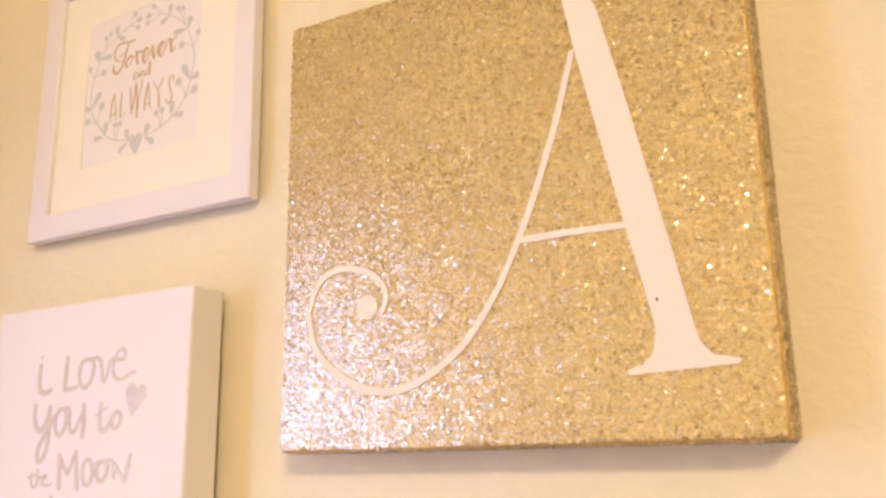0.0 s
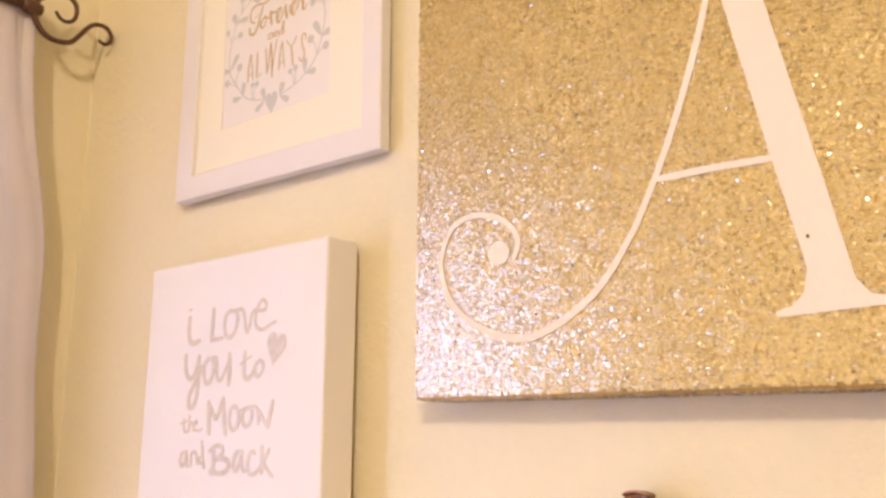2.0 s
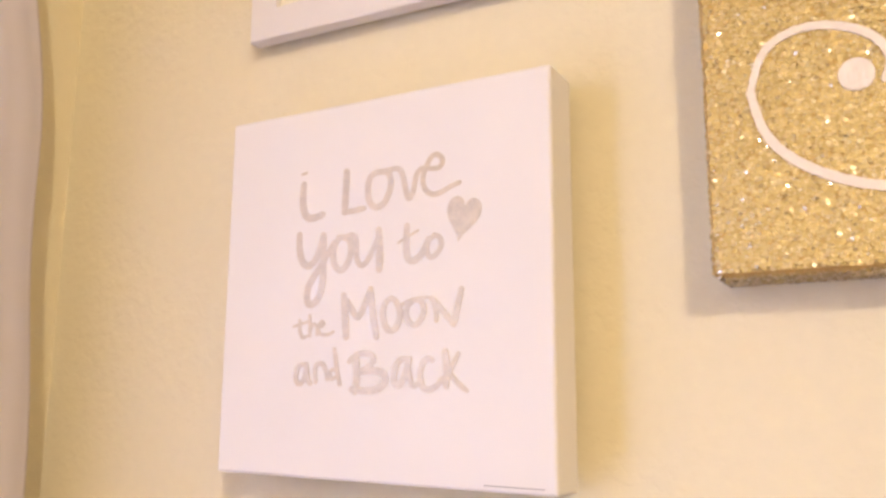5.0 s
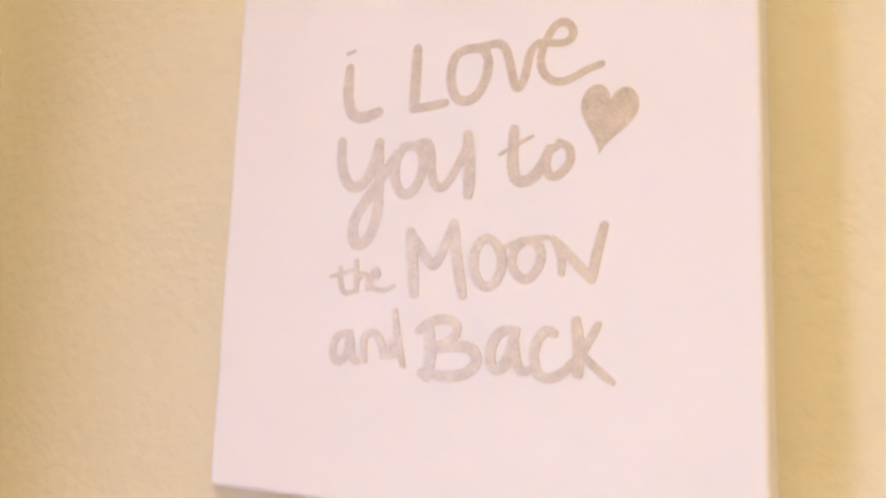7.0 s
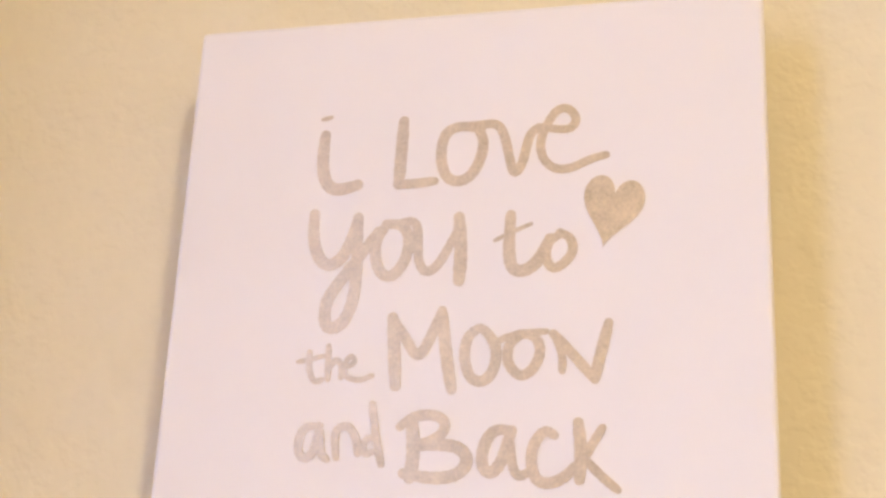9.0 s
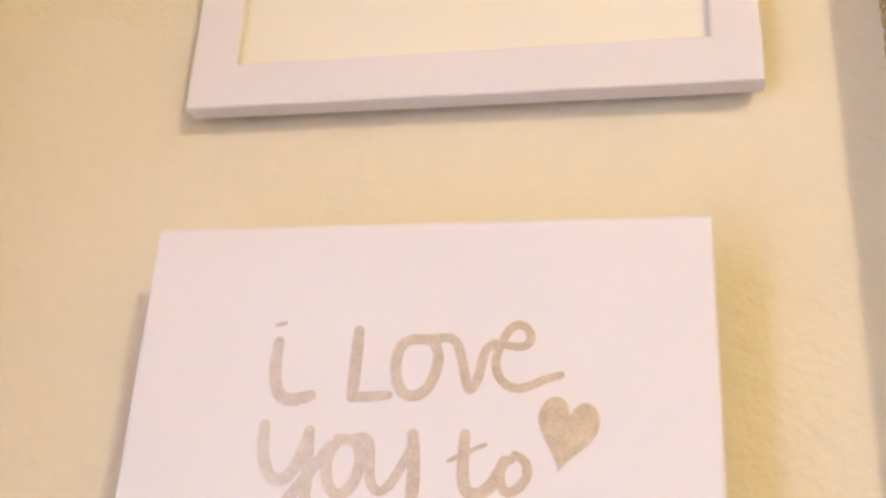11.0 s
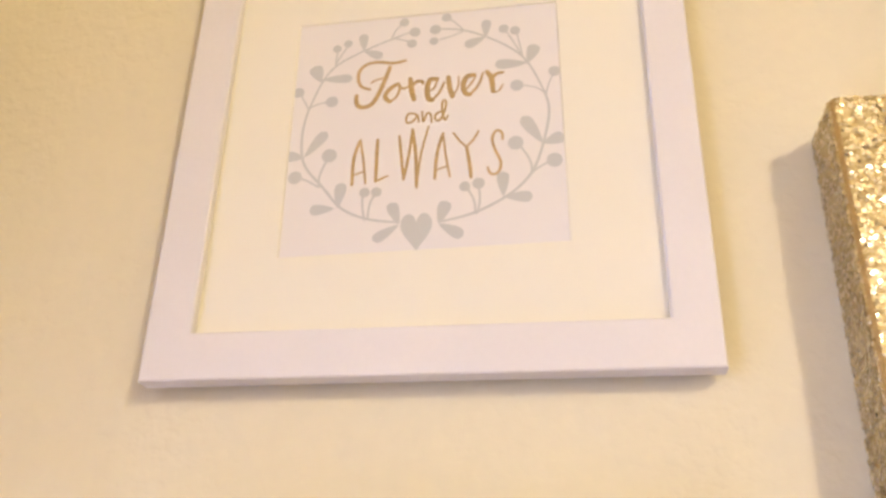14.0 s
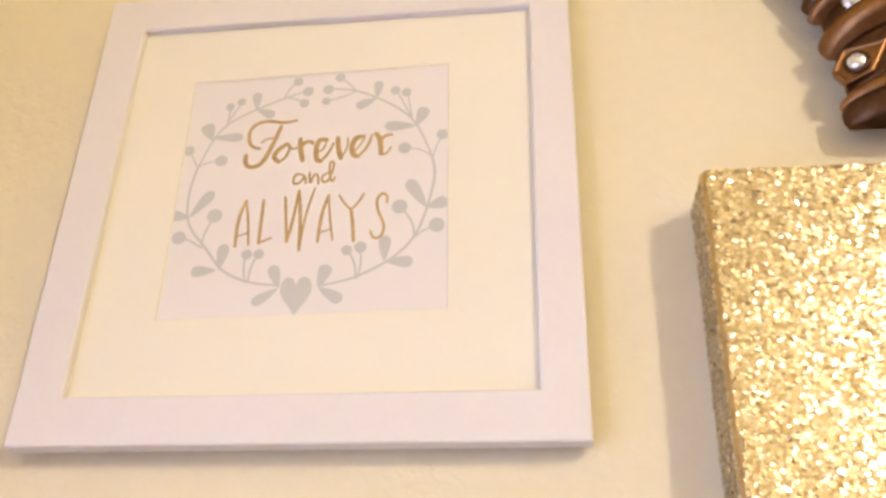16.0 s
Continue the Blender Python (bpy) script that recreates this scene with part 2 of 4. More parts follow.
slab("wall_north", WEST_X - 0.15, WALL_Y, 0, EAST_X + 0.15, WALL_Y + 0.15, TOP, CREAM_WALL, "cream painted wall with fine orange peel texture", "wall")
slab("wall_east", EAST_X, SOUTH_Y, 0, EAST_X + 0.15, WALL_Y, TOP, CREAM_WALL, "plain cream painted wall closing the room", "wall")
slab("wall_south", WEST_X - 0.15, SOUTH_Y - 0.15, 0, EAST_X + 0.15, SOUTH_Y, TOP, CREAM_WALL, "plain cream painted wall closing the room", "wall")
slab("floor", WEST_X - 0.15, SOUTH_Y - 0.15, -0.1, EAST_X + 0.15, WALL_Y + 0.15, 0, FLOOR_WOOD, "plain brown floor of the room", "floor")
slab("ceiling", WEST_X - 0.15, SOUTH_Y - 0.15, TOP, EAST_X + 0.15, WALL_Y + 0.15, TOP + 0.1, CEILING_PAINT, "plain white painted ceiling of the room", "ceiling")
bm = bmesh.new()
for y0, z0, y1, z1 in ((SOUTH_Y, 0, WIN_Y0, TOP), (WIN_Y1, 0, WALL_Y, TOP), (WIN_Y0, 0, WIN_Y1, WIN_Z0), (WIN_Y0, WIN_Z1, WIN_Y1, TOP)):
    box(bm, WEST_X - 0.15, y0, z0, WEST_X, y1, z1)
bmesh.ops.remove_doubles(bm, verts=bm.verts, dist=1e-5)
tagged(part("wall_west", bm, CREAM_WALL), "cream painted wall with a window behind the curtain", "wall", kind="structure")

window = empty("window_1", pose(WEST_X - 0.09, 0, 0), "white painted window behind a white curtain", "window", kind="structure")
bm = bmesh.new()
for y0, z0, y1, z1 in ((WIN_Y0, WIN_Z0, WIN_Y0 + 0.05, WIN_Z1), (WIN_Y1 - 0.05, WIN_Z0, WIN_Y1, WIN_Z1), (WIN_Y0 + 0.05, WIN_Z0, WIN_Y1 - 0.05, WIN_Z0 + 0.05), (WIN_Y0 + 0.05, WIN_Z1 - 0.05, WIN_Y1 - 0.05, WIN_Z1)):
    box(bm, -0.03, y0, z0, 0.03, y1, z1, 0.003)
part("window_frame", bm, WINDOW_WHITE, window)
bm = bmesh.new()
box(bm, -0.003, WIN_Y0 + 0.05, WIN_Z0 + 0.05, 0.003, WIN_Y1 - 0.05, WIN_Z1 - 0.05)
pane = part("pane", bm, GLASS, window)
pane.visible_shadow = False

# ---------------------------------------------------------------- glitter canvas with the letter
AX, AZ, AW, AH, AD = -0.4285, 1.5005, 0.4490, 0.4305, 0.0485
INK = 0.0016
art = empty("glitter_canvas", pose(AX, WALL_Y - AD, AZ), "square gold glitter canvas with a pale swash capital letter", "wall art")
bm = bmesh.new()
box(bm, 0, 0.0005, 0, AW, AD - 0.001, AH, 0.0042, 3)
part("canvas_panel", bm, GLITTER_BASE, art)

# the letter's thin strokes, its ball and its heavy stem, in millimetres
SWASH = [
    (5.9, [(304.3, 326.6), (289.8, 275.1), (275.3, 232.4), (254.8, 180.9), (232.3, 135.3)]),
    (6.6, [(232.3, 135.3), (204.7, 94.6), (176.9, 70.8), (137.0, 51.0), (102.8, 52.1), (65.5, 68.0), (40.2, 92.8), (31.8, 125.5)]),
    (5.7, [(31.8, 125.5), (41.4, 154.3), (64.4, 166.1), (89.5, 163.2), (109.7, 152.2), (118.9, 135.4), (114.1, 121.5)]),
    (5.9, [(251.9, 169.0), (300.1, 169.9), (343.2, 168.9)]),
]
BALL = (97.9, 127.4, 11.2)
stem = [(307.3, 326.6), (341.2, 168.9), (360.3, 84.6), (356.5, 66.7), (348.5, 58.8), (336.5, 54.8), (336.6, 50.9), (419.8, 54.8), (420.8, 58.7), (400.7, 62.7), (391.5, 74.6), (377.7, 141.1), (345.9, 286.9), (327.9, 364.3), (303.3, 408.0), (297.6, 380.2)]
bm = bmesh.new()
LIFT[0] = 0.0
for width, points in SWASH:
    stroke(bm, width, *points)
plate(bm, [(BALL[0] + BALL[2] * math.cos(k * math.pi / 14), BALL[1] + BALL[2] * math.sin(k * math.pi / 14)) for k in range(28)])
plate(bm, stem)
part("letter", bm, LETTER_PAINT, art, "pale pinkish white swash letter A")

bm = bmesh.new()
plate(bm, [(362.7 + 1.1 * math.cos(k * math.pi / 5), 107.1 + 1.4 * math.sin(k * math.pi / 5)) for k in range(10)], INK + 0.0004)
part("speck", bm, BRONZE, art, "tiny dark fleck on the letter")

# the flakes, away from the letter
rng = np.random.default_rng(4)


def inside(u, v, loop):
    hit = np.zeros(len(u), bool)
    for (x0, y0), (x1, y1) in zip(loop, loop[1:] + loop[:1]):
        if y0 != y1:
            hit ^= ((v < y0) != (v < y1)) & (u < (x1 - x0) * (v - y0) / (y1 - y0) + x0)
    return hit


def near(u, v, points, width):
    line = glide([Vector(q) for q in points])
    d = np.full(len(u), 1e9)
    for a, b in zip(line, line[1:]):
        e = b - a
        t = np.clip(((u - a.x) * e.x + (v - a.y) * e.y) / max(e.length_squared, 1e-9), 0, 1)
        d = np.minimum(d, np.hypot(u - a.x - t * e.x, v - a.y - t * e.y))
    return d < width / 2


def flakes(count, origin, across, up, out, keep=None):
    """Foil flakes, each tilted a little its own way, over one face of the canvas."""
    a, b, c = (np.array(q, float) for q in (across, up, out))
    la, lb = np.linalg.norm(a), np.linalg.norm(b)
    s, t = rng.uniform(0.007, 0.993, count), rng.uniform(0.007, 0.993, count)
    if keep is not None:
        ok = keep(s * la * 1000, t * lb * 1000)
        s, t = s[ok], t[ok]
    k = len(s)
    centre = np.array(origin, float) + s[:, None] * a + t[:, None] * b + c * (rng.random(k)[:, None] * 0.0007)
    tilt = rng.normal(0, 0.07, (k, 2))
    wild = rng.random(k) < 0.09
    tilt[wild] *= 2.6
    size = rng.uniform(0.0010, 0.0020, k)
    turn = rng.random(k) * 2 * math.pi
    ring = []
    for j in range(6):
        ang = turn + j * math.pi / 3
        x, y = size * np.cos(ang), size * np.sin(ang) * 0.85
        z = x * tilt[:, 0] + y * tilt[:, 1]
        ring.append(centre + x[:, None] * a / la + y[:, None] * b / lb + z[:, None] * c)
    return np.stack(ring, 1)


def clear(u, v):
    busy = inside(u, v, stem) | (np.hypot(u - BALL[0], v - BALL[1]) < BALL[2])
    for width, points in SWASH:
        busy |= near(u, v, points, width)
    return ~busy


D = AD - 0.001
groups = [
    flakes(90000, (0, 0, 0), (AW, 0, 0), (0, 0, AH), (0, -1, 0), clear),
    flakes(8000, (0, D, 0), (0, -D * 0.88, 0), (0, 0, AH), (-1, 0, 0)),
    flakes(8000, (AW, D, 0), (0, -D * 0.88, 0), (0, 0, AH), (1, 0, 0)),
    flakes(8000, (0, D, 0), (0, -D * 0.88, 0), (AW, 0, 0), (0, 0, -1)),
    flakes(8000, (0, D, AH), (0, -D * 0.88, 0), (AW, 0, 0), (0, 0, 1)),
    flakes(1700, (0, 0.0044, 0), (0, -0.0042, 0.0042), (AW, 0, 0), (0, -0.7, -0.7)),
    flakes(1700, (0, 0.0044, AH), (0, -0.0042, -0.0042), (AW, 0, 0), (0, -0.7, 0.7)),
    flakes(1700, (0, 0.0044, 0), (0.0042, -0.0042, 0), (0, 0, AH), (-0.7, -0.7, 0)),
    flakes(1700, (AW, 0.0044, 0), (-0.0042, -0.0042, 0), (0, 0, AH), (0.7, -0.7, 0)),
]
verts = np.concatenate(groups)
count = len(verts)
me = bpy.data.meshes.new("glitter")
me.vertices.add(count * 6)
me.vertices.foreach_set("co", verts.reshape(-1))
me.loops.add(count * 6)
me.loops.foreach_set("vertex_index", np.arange(count * 6, dtype=np.int32))
me.polygons.add(count)
me.polygons.foreach_set("loop_start", np.arange(count, dtype=np.int32) * 6)
me.update(calc_edges=True)
me.materials.append(GLITTER)
glitter = new("glitter", me)
glitter.parent = art
tagged(glitter, "coarse sparkling gold glitter flakes", kind="stuff")

# ---------------------------------------------------------------- white canvas with brush lettering
LX, LZ, LW, LH, LD = -0.8435, 1.3615, 0.3055, 0.3065, 0.057
INK = 0.0002
LIFT[0] = 0.0
quote = empty("lettered_canvas", pose(LX, WALL_Y - LD, LZ), "square white gallery canvas with champagne foil brush lettering", "wall art")
bm = bmesh.new()
box(bm, 0, 0, 0, LW, 0.0445, LH, 0.0028, 3)
for v in bm.verts:  # the stretched canvas is a little out of square
    v.co.z += (0.0035 if v.co.z > LH / 2 else -0.0085) * v.co.x / LW
part("canvas_panel", bm, CANVAS_WHITE, quote)
bm = bmesh.new()
for x0, z0, x1, z1 in ((0.014, 0.014, 0.044, LH - 0.014), (LW - 0.044, 0.014, LW - 0.014, LH - 0.014), (0.0445, 0.014, LW - 0.0445, 0.044), (0.0445, LH - 0.044, LW - 0.0445, LH - 0.014)):
    box(bm, x0, 0.0440, z0, x1, LD - 0.0005, z1, 0.001)
part("stretcher", bm, BARE_WOOD, quote, "bare wooden stretcher bars on the back")
# i
bm = bmesh.new()
stroke(bm, 6.8, (80.5, 241.3), (79.9, 229.3), (81.2, 218.4), (85.5, 211.5), (92.6, 210.7), (100.7, 213.0))
stroke(bm, 2.4, (78.2, 250.2), (83.2, 251.3))
part("letter", bm, FOIL_INK, quote, "champagne foil letter i")
# Love
bm = bmesh.new()
stroke(bm, 6.4, (123.9, 247.5), (123.5, 229.6), (123.0, 212.6))
stroke(bm, 5.1, (122.0, 212.6), (132.1, 212.9), (142.2, 214.1))
part("letter", bm, FOIL_INK, quote, "champagne foil letter L")
bm = bmesh.new()
stroke(bm, 5.6, (165.7, 241.7), (154.5, 243.4), (146.5, 239.2), (144.9, 226.2), (148.2, 216.3), (154.4, 213.5), (161.4, 216.7), (166.2, 226.8), (166.9, 235.8), (163.7, 241.7))
part("letter", bm, FOIL_INK, quote, "champagne foil letter o")
bm = bmesh.new()
stroke(bm, 4.8, (157.5, 243.5), (165.6, 243.7), (173.7, 243.9), (178.0, 237.1), (181.5, 222.2), (183.7, 217.3), (187.6, 222.4), (190.2, 235.4), (194.1, 240.5), (200.2, 240.7))
part("letter", bm, FOIL_INK, quote, "champagne foil letter v")
bm = bmesh.new()
stroke(bm, 4.5, (195.1, 241.5), (205.3, 239.8), (211.4, 240.0), (214.3, 245.1), (210.0, 250.9), (204.0, 249.8), (199.2, 241.7), (196.4, 233.6), (197.7, 224.7), (204.0, 218.9), (212.1, 219.1), (221.1, 223.4), (229.1, 225.6))
part("letter", bm, FOIL_INK, quote, "champagne foil letter e")
# you
bm = bmesh.new()
stroke(bm, 6.4, (77.9, 197.4), (78.3, 183.4), (82.7, 172.6), (88.9, 169.8), (95.8, 175.0), (100.5, 187.1), (102.3, 195.1))
stroke(bm, 6.4, (102.3, 195.1), (103.0, 172.2), (102.6, 153.2), (98.0, 140.2), (91.0, 137.0), (87.8, 140.9), (88.4, 151.8), (95.2, 162.0), (104.9, 175.2), (113.7, 187.4))
part("letter", bm, FOIL_INK, quote, "champagne foil letter y")
bm = bmesh.new()
stroke(bm, 5.8, (117.6, 190.5), (112.8, 182.4), (113.2, 171.5), (117.5, 164.6), (123.5, 164.8), (129.3, 173.9), (130.0, 184.9), (125.7, 190.8), (117.6, 191.5))
part("letter", bm, FOIL_INK, quote, "champagne foil letter o")
bm = bmesh.new()
stroke(bm, 4.8, (124.7, 191.7), (131.8, 192.9), (135.0, 187.0), (135.4, 173.1), (139.7, 166.2), (145.7, 169.4), (151.5, 179.5), (155.3, 187.6))
stroke(bm, 6.6, (156.0, 194.6), (157.7, 175.7), (157.1, 161.8))
part("letter", bm, FOIL_INK, quote, "champagne foil letter u")
# to
bm = bmesh.new()
stroke(bm, 6.2, (182.4, 195.4), (181.9, 178.4), (183.2, 169.5), (187.4, 166.6), (193.4, 168.8), (198.3, 174.9), (202.1, 183.0))
stroke(bm, 2.2, (174.7, 182.2), (180.7, 185.3), (192.7, 190.7))
part("letter", bm, FOIL_INK, quote, "champagne foil letter t")
bm = bmesh.new()
stroke(bm, 4.7, (207.1, 185.1), (201.1, 180.9), (200.4, 172.9), (203.6, 168.1), (208.6, 170.2), (213.4, 176.3), (212.2, 183.2), (207.0, 186.1))
part("letter", bm, FOIL_INK, quote, "champagne foil letter o")
# the
bm = bmesh.new()
stroke(bm, 3.2, (81.2, 124.7), (81.5, 115.8), (84.7, 109.9), (88.8, 111.0))
stroke(bm, 2.6, (75.3, 119.6), (89.4, 123.0))
part("letter", bm, FOIL_INK, quote, "champagne foil letter t")
bm = bmesh.new()
stroke(bm, 3.2, (91.2, 128.0), (91.5, 119.0), (91.8, 111.1))
stroke(bm, 3.2, (91.6, 116.1), (95.5, 121.2), (98.7, 118.3), (98.9, 112.3))
part("letter", bm, FOIL_INK, quote, "champagne foil letter h")
bm = bmesh.new()
stroke(bm, 2.9, (99.7, 117.3), (105.7, 119.5), (103.6, 123.4), (100.7, 119.3), (100.8, 113.3), (106.0, 111.5), (110.0, 111.6), (115.0, 113.7))
part("letter", bm, FOIL_INK, quote, "champagne foil letter e")
# Moon
bm = bmesh.new()
stroke(bm, 6.4, (124.2, 142.9), (125.8, 127.0), (127.4, 109.1))
stroke(bm, 5.4, (125.3, 140.9), (131.7, 132.1), (138.1, 123.4), (143.8, 132.5), (149.5, 146.6))
stroke(bm, 6.0, (149.5, 146.6), (152.1, 126.7), (155.8, 107.9))
part("letter", bm, FOIL_INK, quote, "champagne foil letter M")
bm = bmesh.new()
stroke(bm, 5.3, (169.0, 138.2), (163.1, 134.0), (161.4, 124.0), (164.7, 114.2), (170.9, 112.3), (175.8, 117.5), (177.5, 126.5), (174.2, 134.3), (169.0, 138.2))
part("letter", bm, FOIL_INK, quote, "champagne foil letter o")
bm = bmesh.new()
stroke(bm, 5.0, (188.4, 134.7), (183.5, 130.6), (182.7, 122.6), (187.0, 116.8), (191.0, 115.9), (196.0, 120.0), (198.8, 128.1), (195.5, 134.9), (188.4, 135.7))
stroke(bm, 3.4, (176.3, 131.4), (187.4, 135.7), (201.5, 137.1))
part("letter", bm, FOIL_INK, quote, "champagne foil letter o")
bm = bmesh.new()
stroke(bm, 3.9, (205.6, 135.2), (209.0, 126.4), (209.2, 118.4))
stroke(bm, 5.0, (204.6, 136.2), (214.0, 126.5), (224.5, 114.9))
stroke(bm, 5.2, (224.5, 114.9), (226.3, 123.9), (230.8, 141.9))
part("letter", bm, FOIL_INK, quote, "champagne foil letter n")
# and
bm = bmesh.new()
stroke(bm, 4.5, (89.5, 88.1), (81.4, 86.9), (78.7, 77.8), (81.9, 71.9), (87.8, 76.1), (89.5, 87.1), (90.9, 75.2), (94.1, 72.3))
part("letter", bm, FOIL_INK, quote, "champagne foil letter a")
bm = bmesh.new()
stroke(bm, 4.2, (99.1, 73.4), (97.8, 83.4), (99.7, 87.4), (104.7, 88.5), (108.9, 82.7), (110.2, 75.7))
part("letter", bm, FOIL_INK, quote, "champagne foil letter n")
bm = bmesh.new()
stroke(bm, 3.9, (116.5, 99.8), (119.0, 84.0), (122.5, 71.1))
stroke(bm, 3.6, (118.0, 83.9), (113.0, 81.8), (113.2, 75.8), (118.2, 77.0))
part("letter", bm, FOIL_INK, quote, "champagne foil letter d")
# Back
bm = bmesh.new()
stroke(bm, 6.6, (137.0, 92.4), (138.5, 76.5), (136.9, 65.5))
stroke(bm, 5.1, (131.0, 89.3), (138.0, 94.5), (147.1, 95.7), (153.2, 92.9), (152.4, 86.9), (145.4, 82.7), (139.4, 81.5))
stroke(bm, 6.0, (139.4, 80.6), (152.6, 81.9), (161.8, 80.2), (165.0, 74.3), (160.1, 68.2), (149.0, 65.9), (133.8, 67.4))
part("letter", bm, FOIL_INK, quote, "champagne foil letter B")
bm = bmesh.new()
stroke(bm, 5.6, (184.8, 89.8), (177.7, 89.6), (172.8, 82.5), (172.1, 73.5), (176.3, 69.6), (181.2, 74.8), (184.0, 83.8), (185.8, 89.8))
stroke(bm, 4.5, (184.8, 88.8), (186.3, 74.9), (189.5, 69.0), (194.5, 71.2))
part("letter", bm, FOIL_INK, quote, "champagne foil letter a")
bm = bmesh.new()
stroke(bm, 5.2, (206.1, 88.4), (202.0, 90.3), (197.1, 85.2), (195.3, 77.2), (197.6, 68.3), (203.8, 66.4), (210.8, 69.6), (215.7, 74.7))
part("letter", bm, FOIL_INK, quote, "champagne foil letter c")
bm = bmesh.new()
stroke(bm, 5.7, (217.1, 94.7), (218.5, 81.8), (217.9, 68.8))
stroke(bm, 4.2, (228.3, 93.0), (223.5, 84.9), (219.7, 77.8))
stroke(bm, 4.2, (219.6, 78.8), (229.0, 70.1), (235.3, 65.3))
part("letter", bm, FOIL_INK, quote, "champagne foil letter k")

bm = bmesh.new()
plate(bm, heart_outline(231.5, 195.8, 29.5, 36, radians(-12)))
part("heart", bm, FOIL_INK, quote, "small gold foil heart")
bm = bmesh.new()
box(bm, LW - 0.057, -0.0004, 0.0042, LW - 0.010, 0.001, 0.0049)
for v in bm.verts:
    v.co.z -= 0.0085 * v.co.x / LW
part("fine_print", bm, FINE_INK, quote, "tiny dark line of print")

# ---------------------------------------------------------------- framed print
FX, FZ, FW, FH = -0.860, 1.7650, 0.359, 0.360
BAR, FRONT = 0.0315, WALL_Y - 0.022
picture = empty("picture_frame", pose(FX, FRONT, FZ) @ pose(0, 0, 0, 0, -0.45, 0), "white wooden picture frame with cream mat and botanical print", "picture frame")


def moulding(a, b, inner_a, inner_b):
    """One mitred side of the frame between two outer and two inner corners."""
    bm = bmesh.new()
    ring = (a, b, inner_b, inner_a)
    front = [bm.verts.new((u, 0, v)) for u, v in ring]
    back = [bm.verts.new((u, 0.0145, v)) for u, v in ring]
    bm.faces.new(front)
    bm.faces.new(list(reversed(back)))
    for i in range(4):
        j = (i + 1) % 4
        bm.faces.new((front[i], back[i], back[j], front[j]))
    edges = [e for e in bm.edges if {v for v in e.verts} in ({front[0], front[1]}, {front[2], front[3]})]
    bmesh.ops.bevel(bm, geom=edges, offset=0.0016, segments=3, affect="EDGES", profile=0.5)
    part("moulding", bm, FRAME_WHITE, picture)


outer = [(0, 0), (FW, 0), (FW, FH), (0, FH)]
SIDE = 0.0290
inner = [(BAR, BAR), (FW - SIDE, BAR), (FW - SIDE, FH - BAR), (BAR, FH - BAR)]
for i in range(4):
    j = (i + 1) % 4
    moulding(outer[i], outer[j], inner[i], inner[j])

bm = bmesh.new()
box(bm, 0.012, 0.0147, 0.012, FW - 0.012, 0.0215, FH - 0.012, 0.001)
part("back_panel", bm, BROWN_WOOD, picture, "brown fibreboard back set in from the edge")

# the mat with its bevelled opening; the print lies behind it
PX, PZ = -0.784 - FX, 1.856 - FZ
hole = [(PX + 0.0042, PZ + -0.0068), (PX + 0.1976, PZ + -0.0039), (PX + 0.1944, PZ + 0.1918), (PX + 0.0017, PZ + 0.1881)]
bm = bmesh.new()
edge = [(BAR - 0.004, BAR - 0.004), (FW - BAR + 0.004, BAR - 0.004), (FW - BAR + 0.004, FH - BAR + 0.004), (BAR - 0.004, FH - BAR + 0.004)]
o_front = [bm.verts.new((u, 0.0060, v)) for u, v in edge]
i_front = [bm.verts.new((u, 0.0060, v)) for u, v in hole]
mid = (sum(u for u, v in hole) / 4, sum(v for u, v in hole) / 4)
i_back = [bm.verts.new((u + 0.0010 * (1 if u < mid[0] else -1), 0.0072, v + 0.0010 * (1 if v < mid[1] else -1))) for u, v in hole]
o_back = [bm.verts.new((u, 0.0072, v)) for u, v in edge]
for i in range(4):
    j = (i + 1) % 4
    bm.faces.new((o_front[i], o_front[j], i_front[j], i_front[i]))
    bm.faces.new((i_front[i], i_front[j], i_back[j], i_back[i]))
    bm.faces.new((i_back[i], i_back[j], o_back[j], o_back[i]))
part("mat_board", bm, MAT_CARD, picture, "cream mat with a square bevelled opening")
bm = bmesh.new()
box(bm, BAR, 0.0074, BAR, FW - BAR, 0.0120, FH - BAR)
sheet_ob = part("print_sheet", bm, PRINT_PAPER, picture, "pinkish white paper with gold words in a grey wreath")

INK = 0.00003
LIFT[:] = 0.0, 0.000003


def printed(name, bm, mat, label=""):
    ob = part(name, bm, mat, sheet_ob, label)
    ob.location = (PX, 0.0074, PZ)
    return ob


# wreath branch and twigs
bm = bmesh.new()
stroke(bm, 1.9, (85.0, 16.5), (65.7, 19.2), (45.1, 28.2), (31.7, 45.4), (18.5, 60.5), (13.2, 73.4), (12.1, 94.4), (15.0, 111.2))
stroke(bm, 1.6, (15.0, 111.2), (23.1, 135.0), (33.2, 149.4), (52.6, 160.5), (73.0, 169.2), (86.2, 174.1))
printed("branch", bm, GREY_INK)
bm = bmesh.new()
stroke(bm, 1.3, (73.0, 170.3), (81.2, 168.0), (88.4, 164.6))
printed("twig", bm, GREY_INK)
bm = bmesh.new()
stroke(bm, 1.3, (73.0, 170.3), (76.0, 177.6), (81.1, 182.7))
printed("twig", bm, GREY_INK)
bm = bmesh.new()
stroke(bm, 1.3, (32.2, 149.5), (32.2, 155.8), (33.2, 162.0))
printed("twig", bm, GREY_INK)
bm = bmesh.new()
stroke(bm, 1.3, (32.2, 150.5), (36.3, 158.8), (40.4, 166.1))
printed("twig", bm, GREY_INK)
bm = bmesh.new()
stroke(bm, 1.2, (15.0, 111.2), (12.0, 117.5), (7.8, 125.0))
printed("twig", bm, GREY_INK)
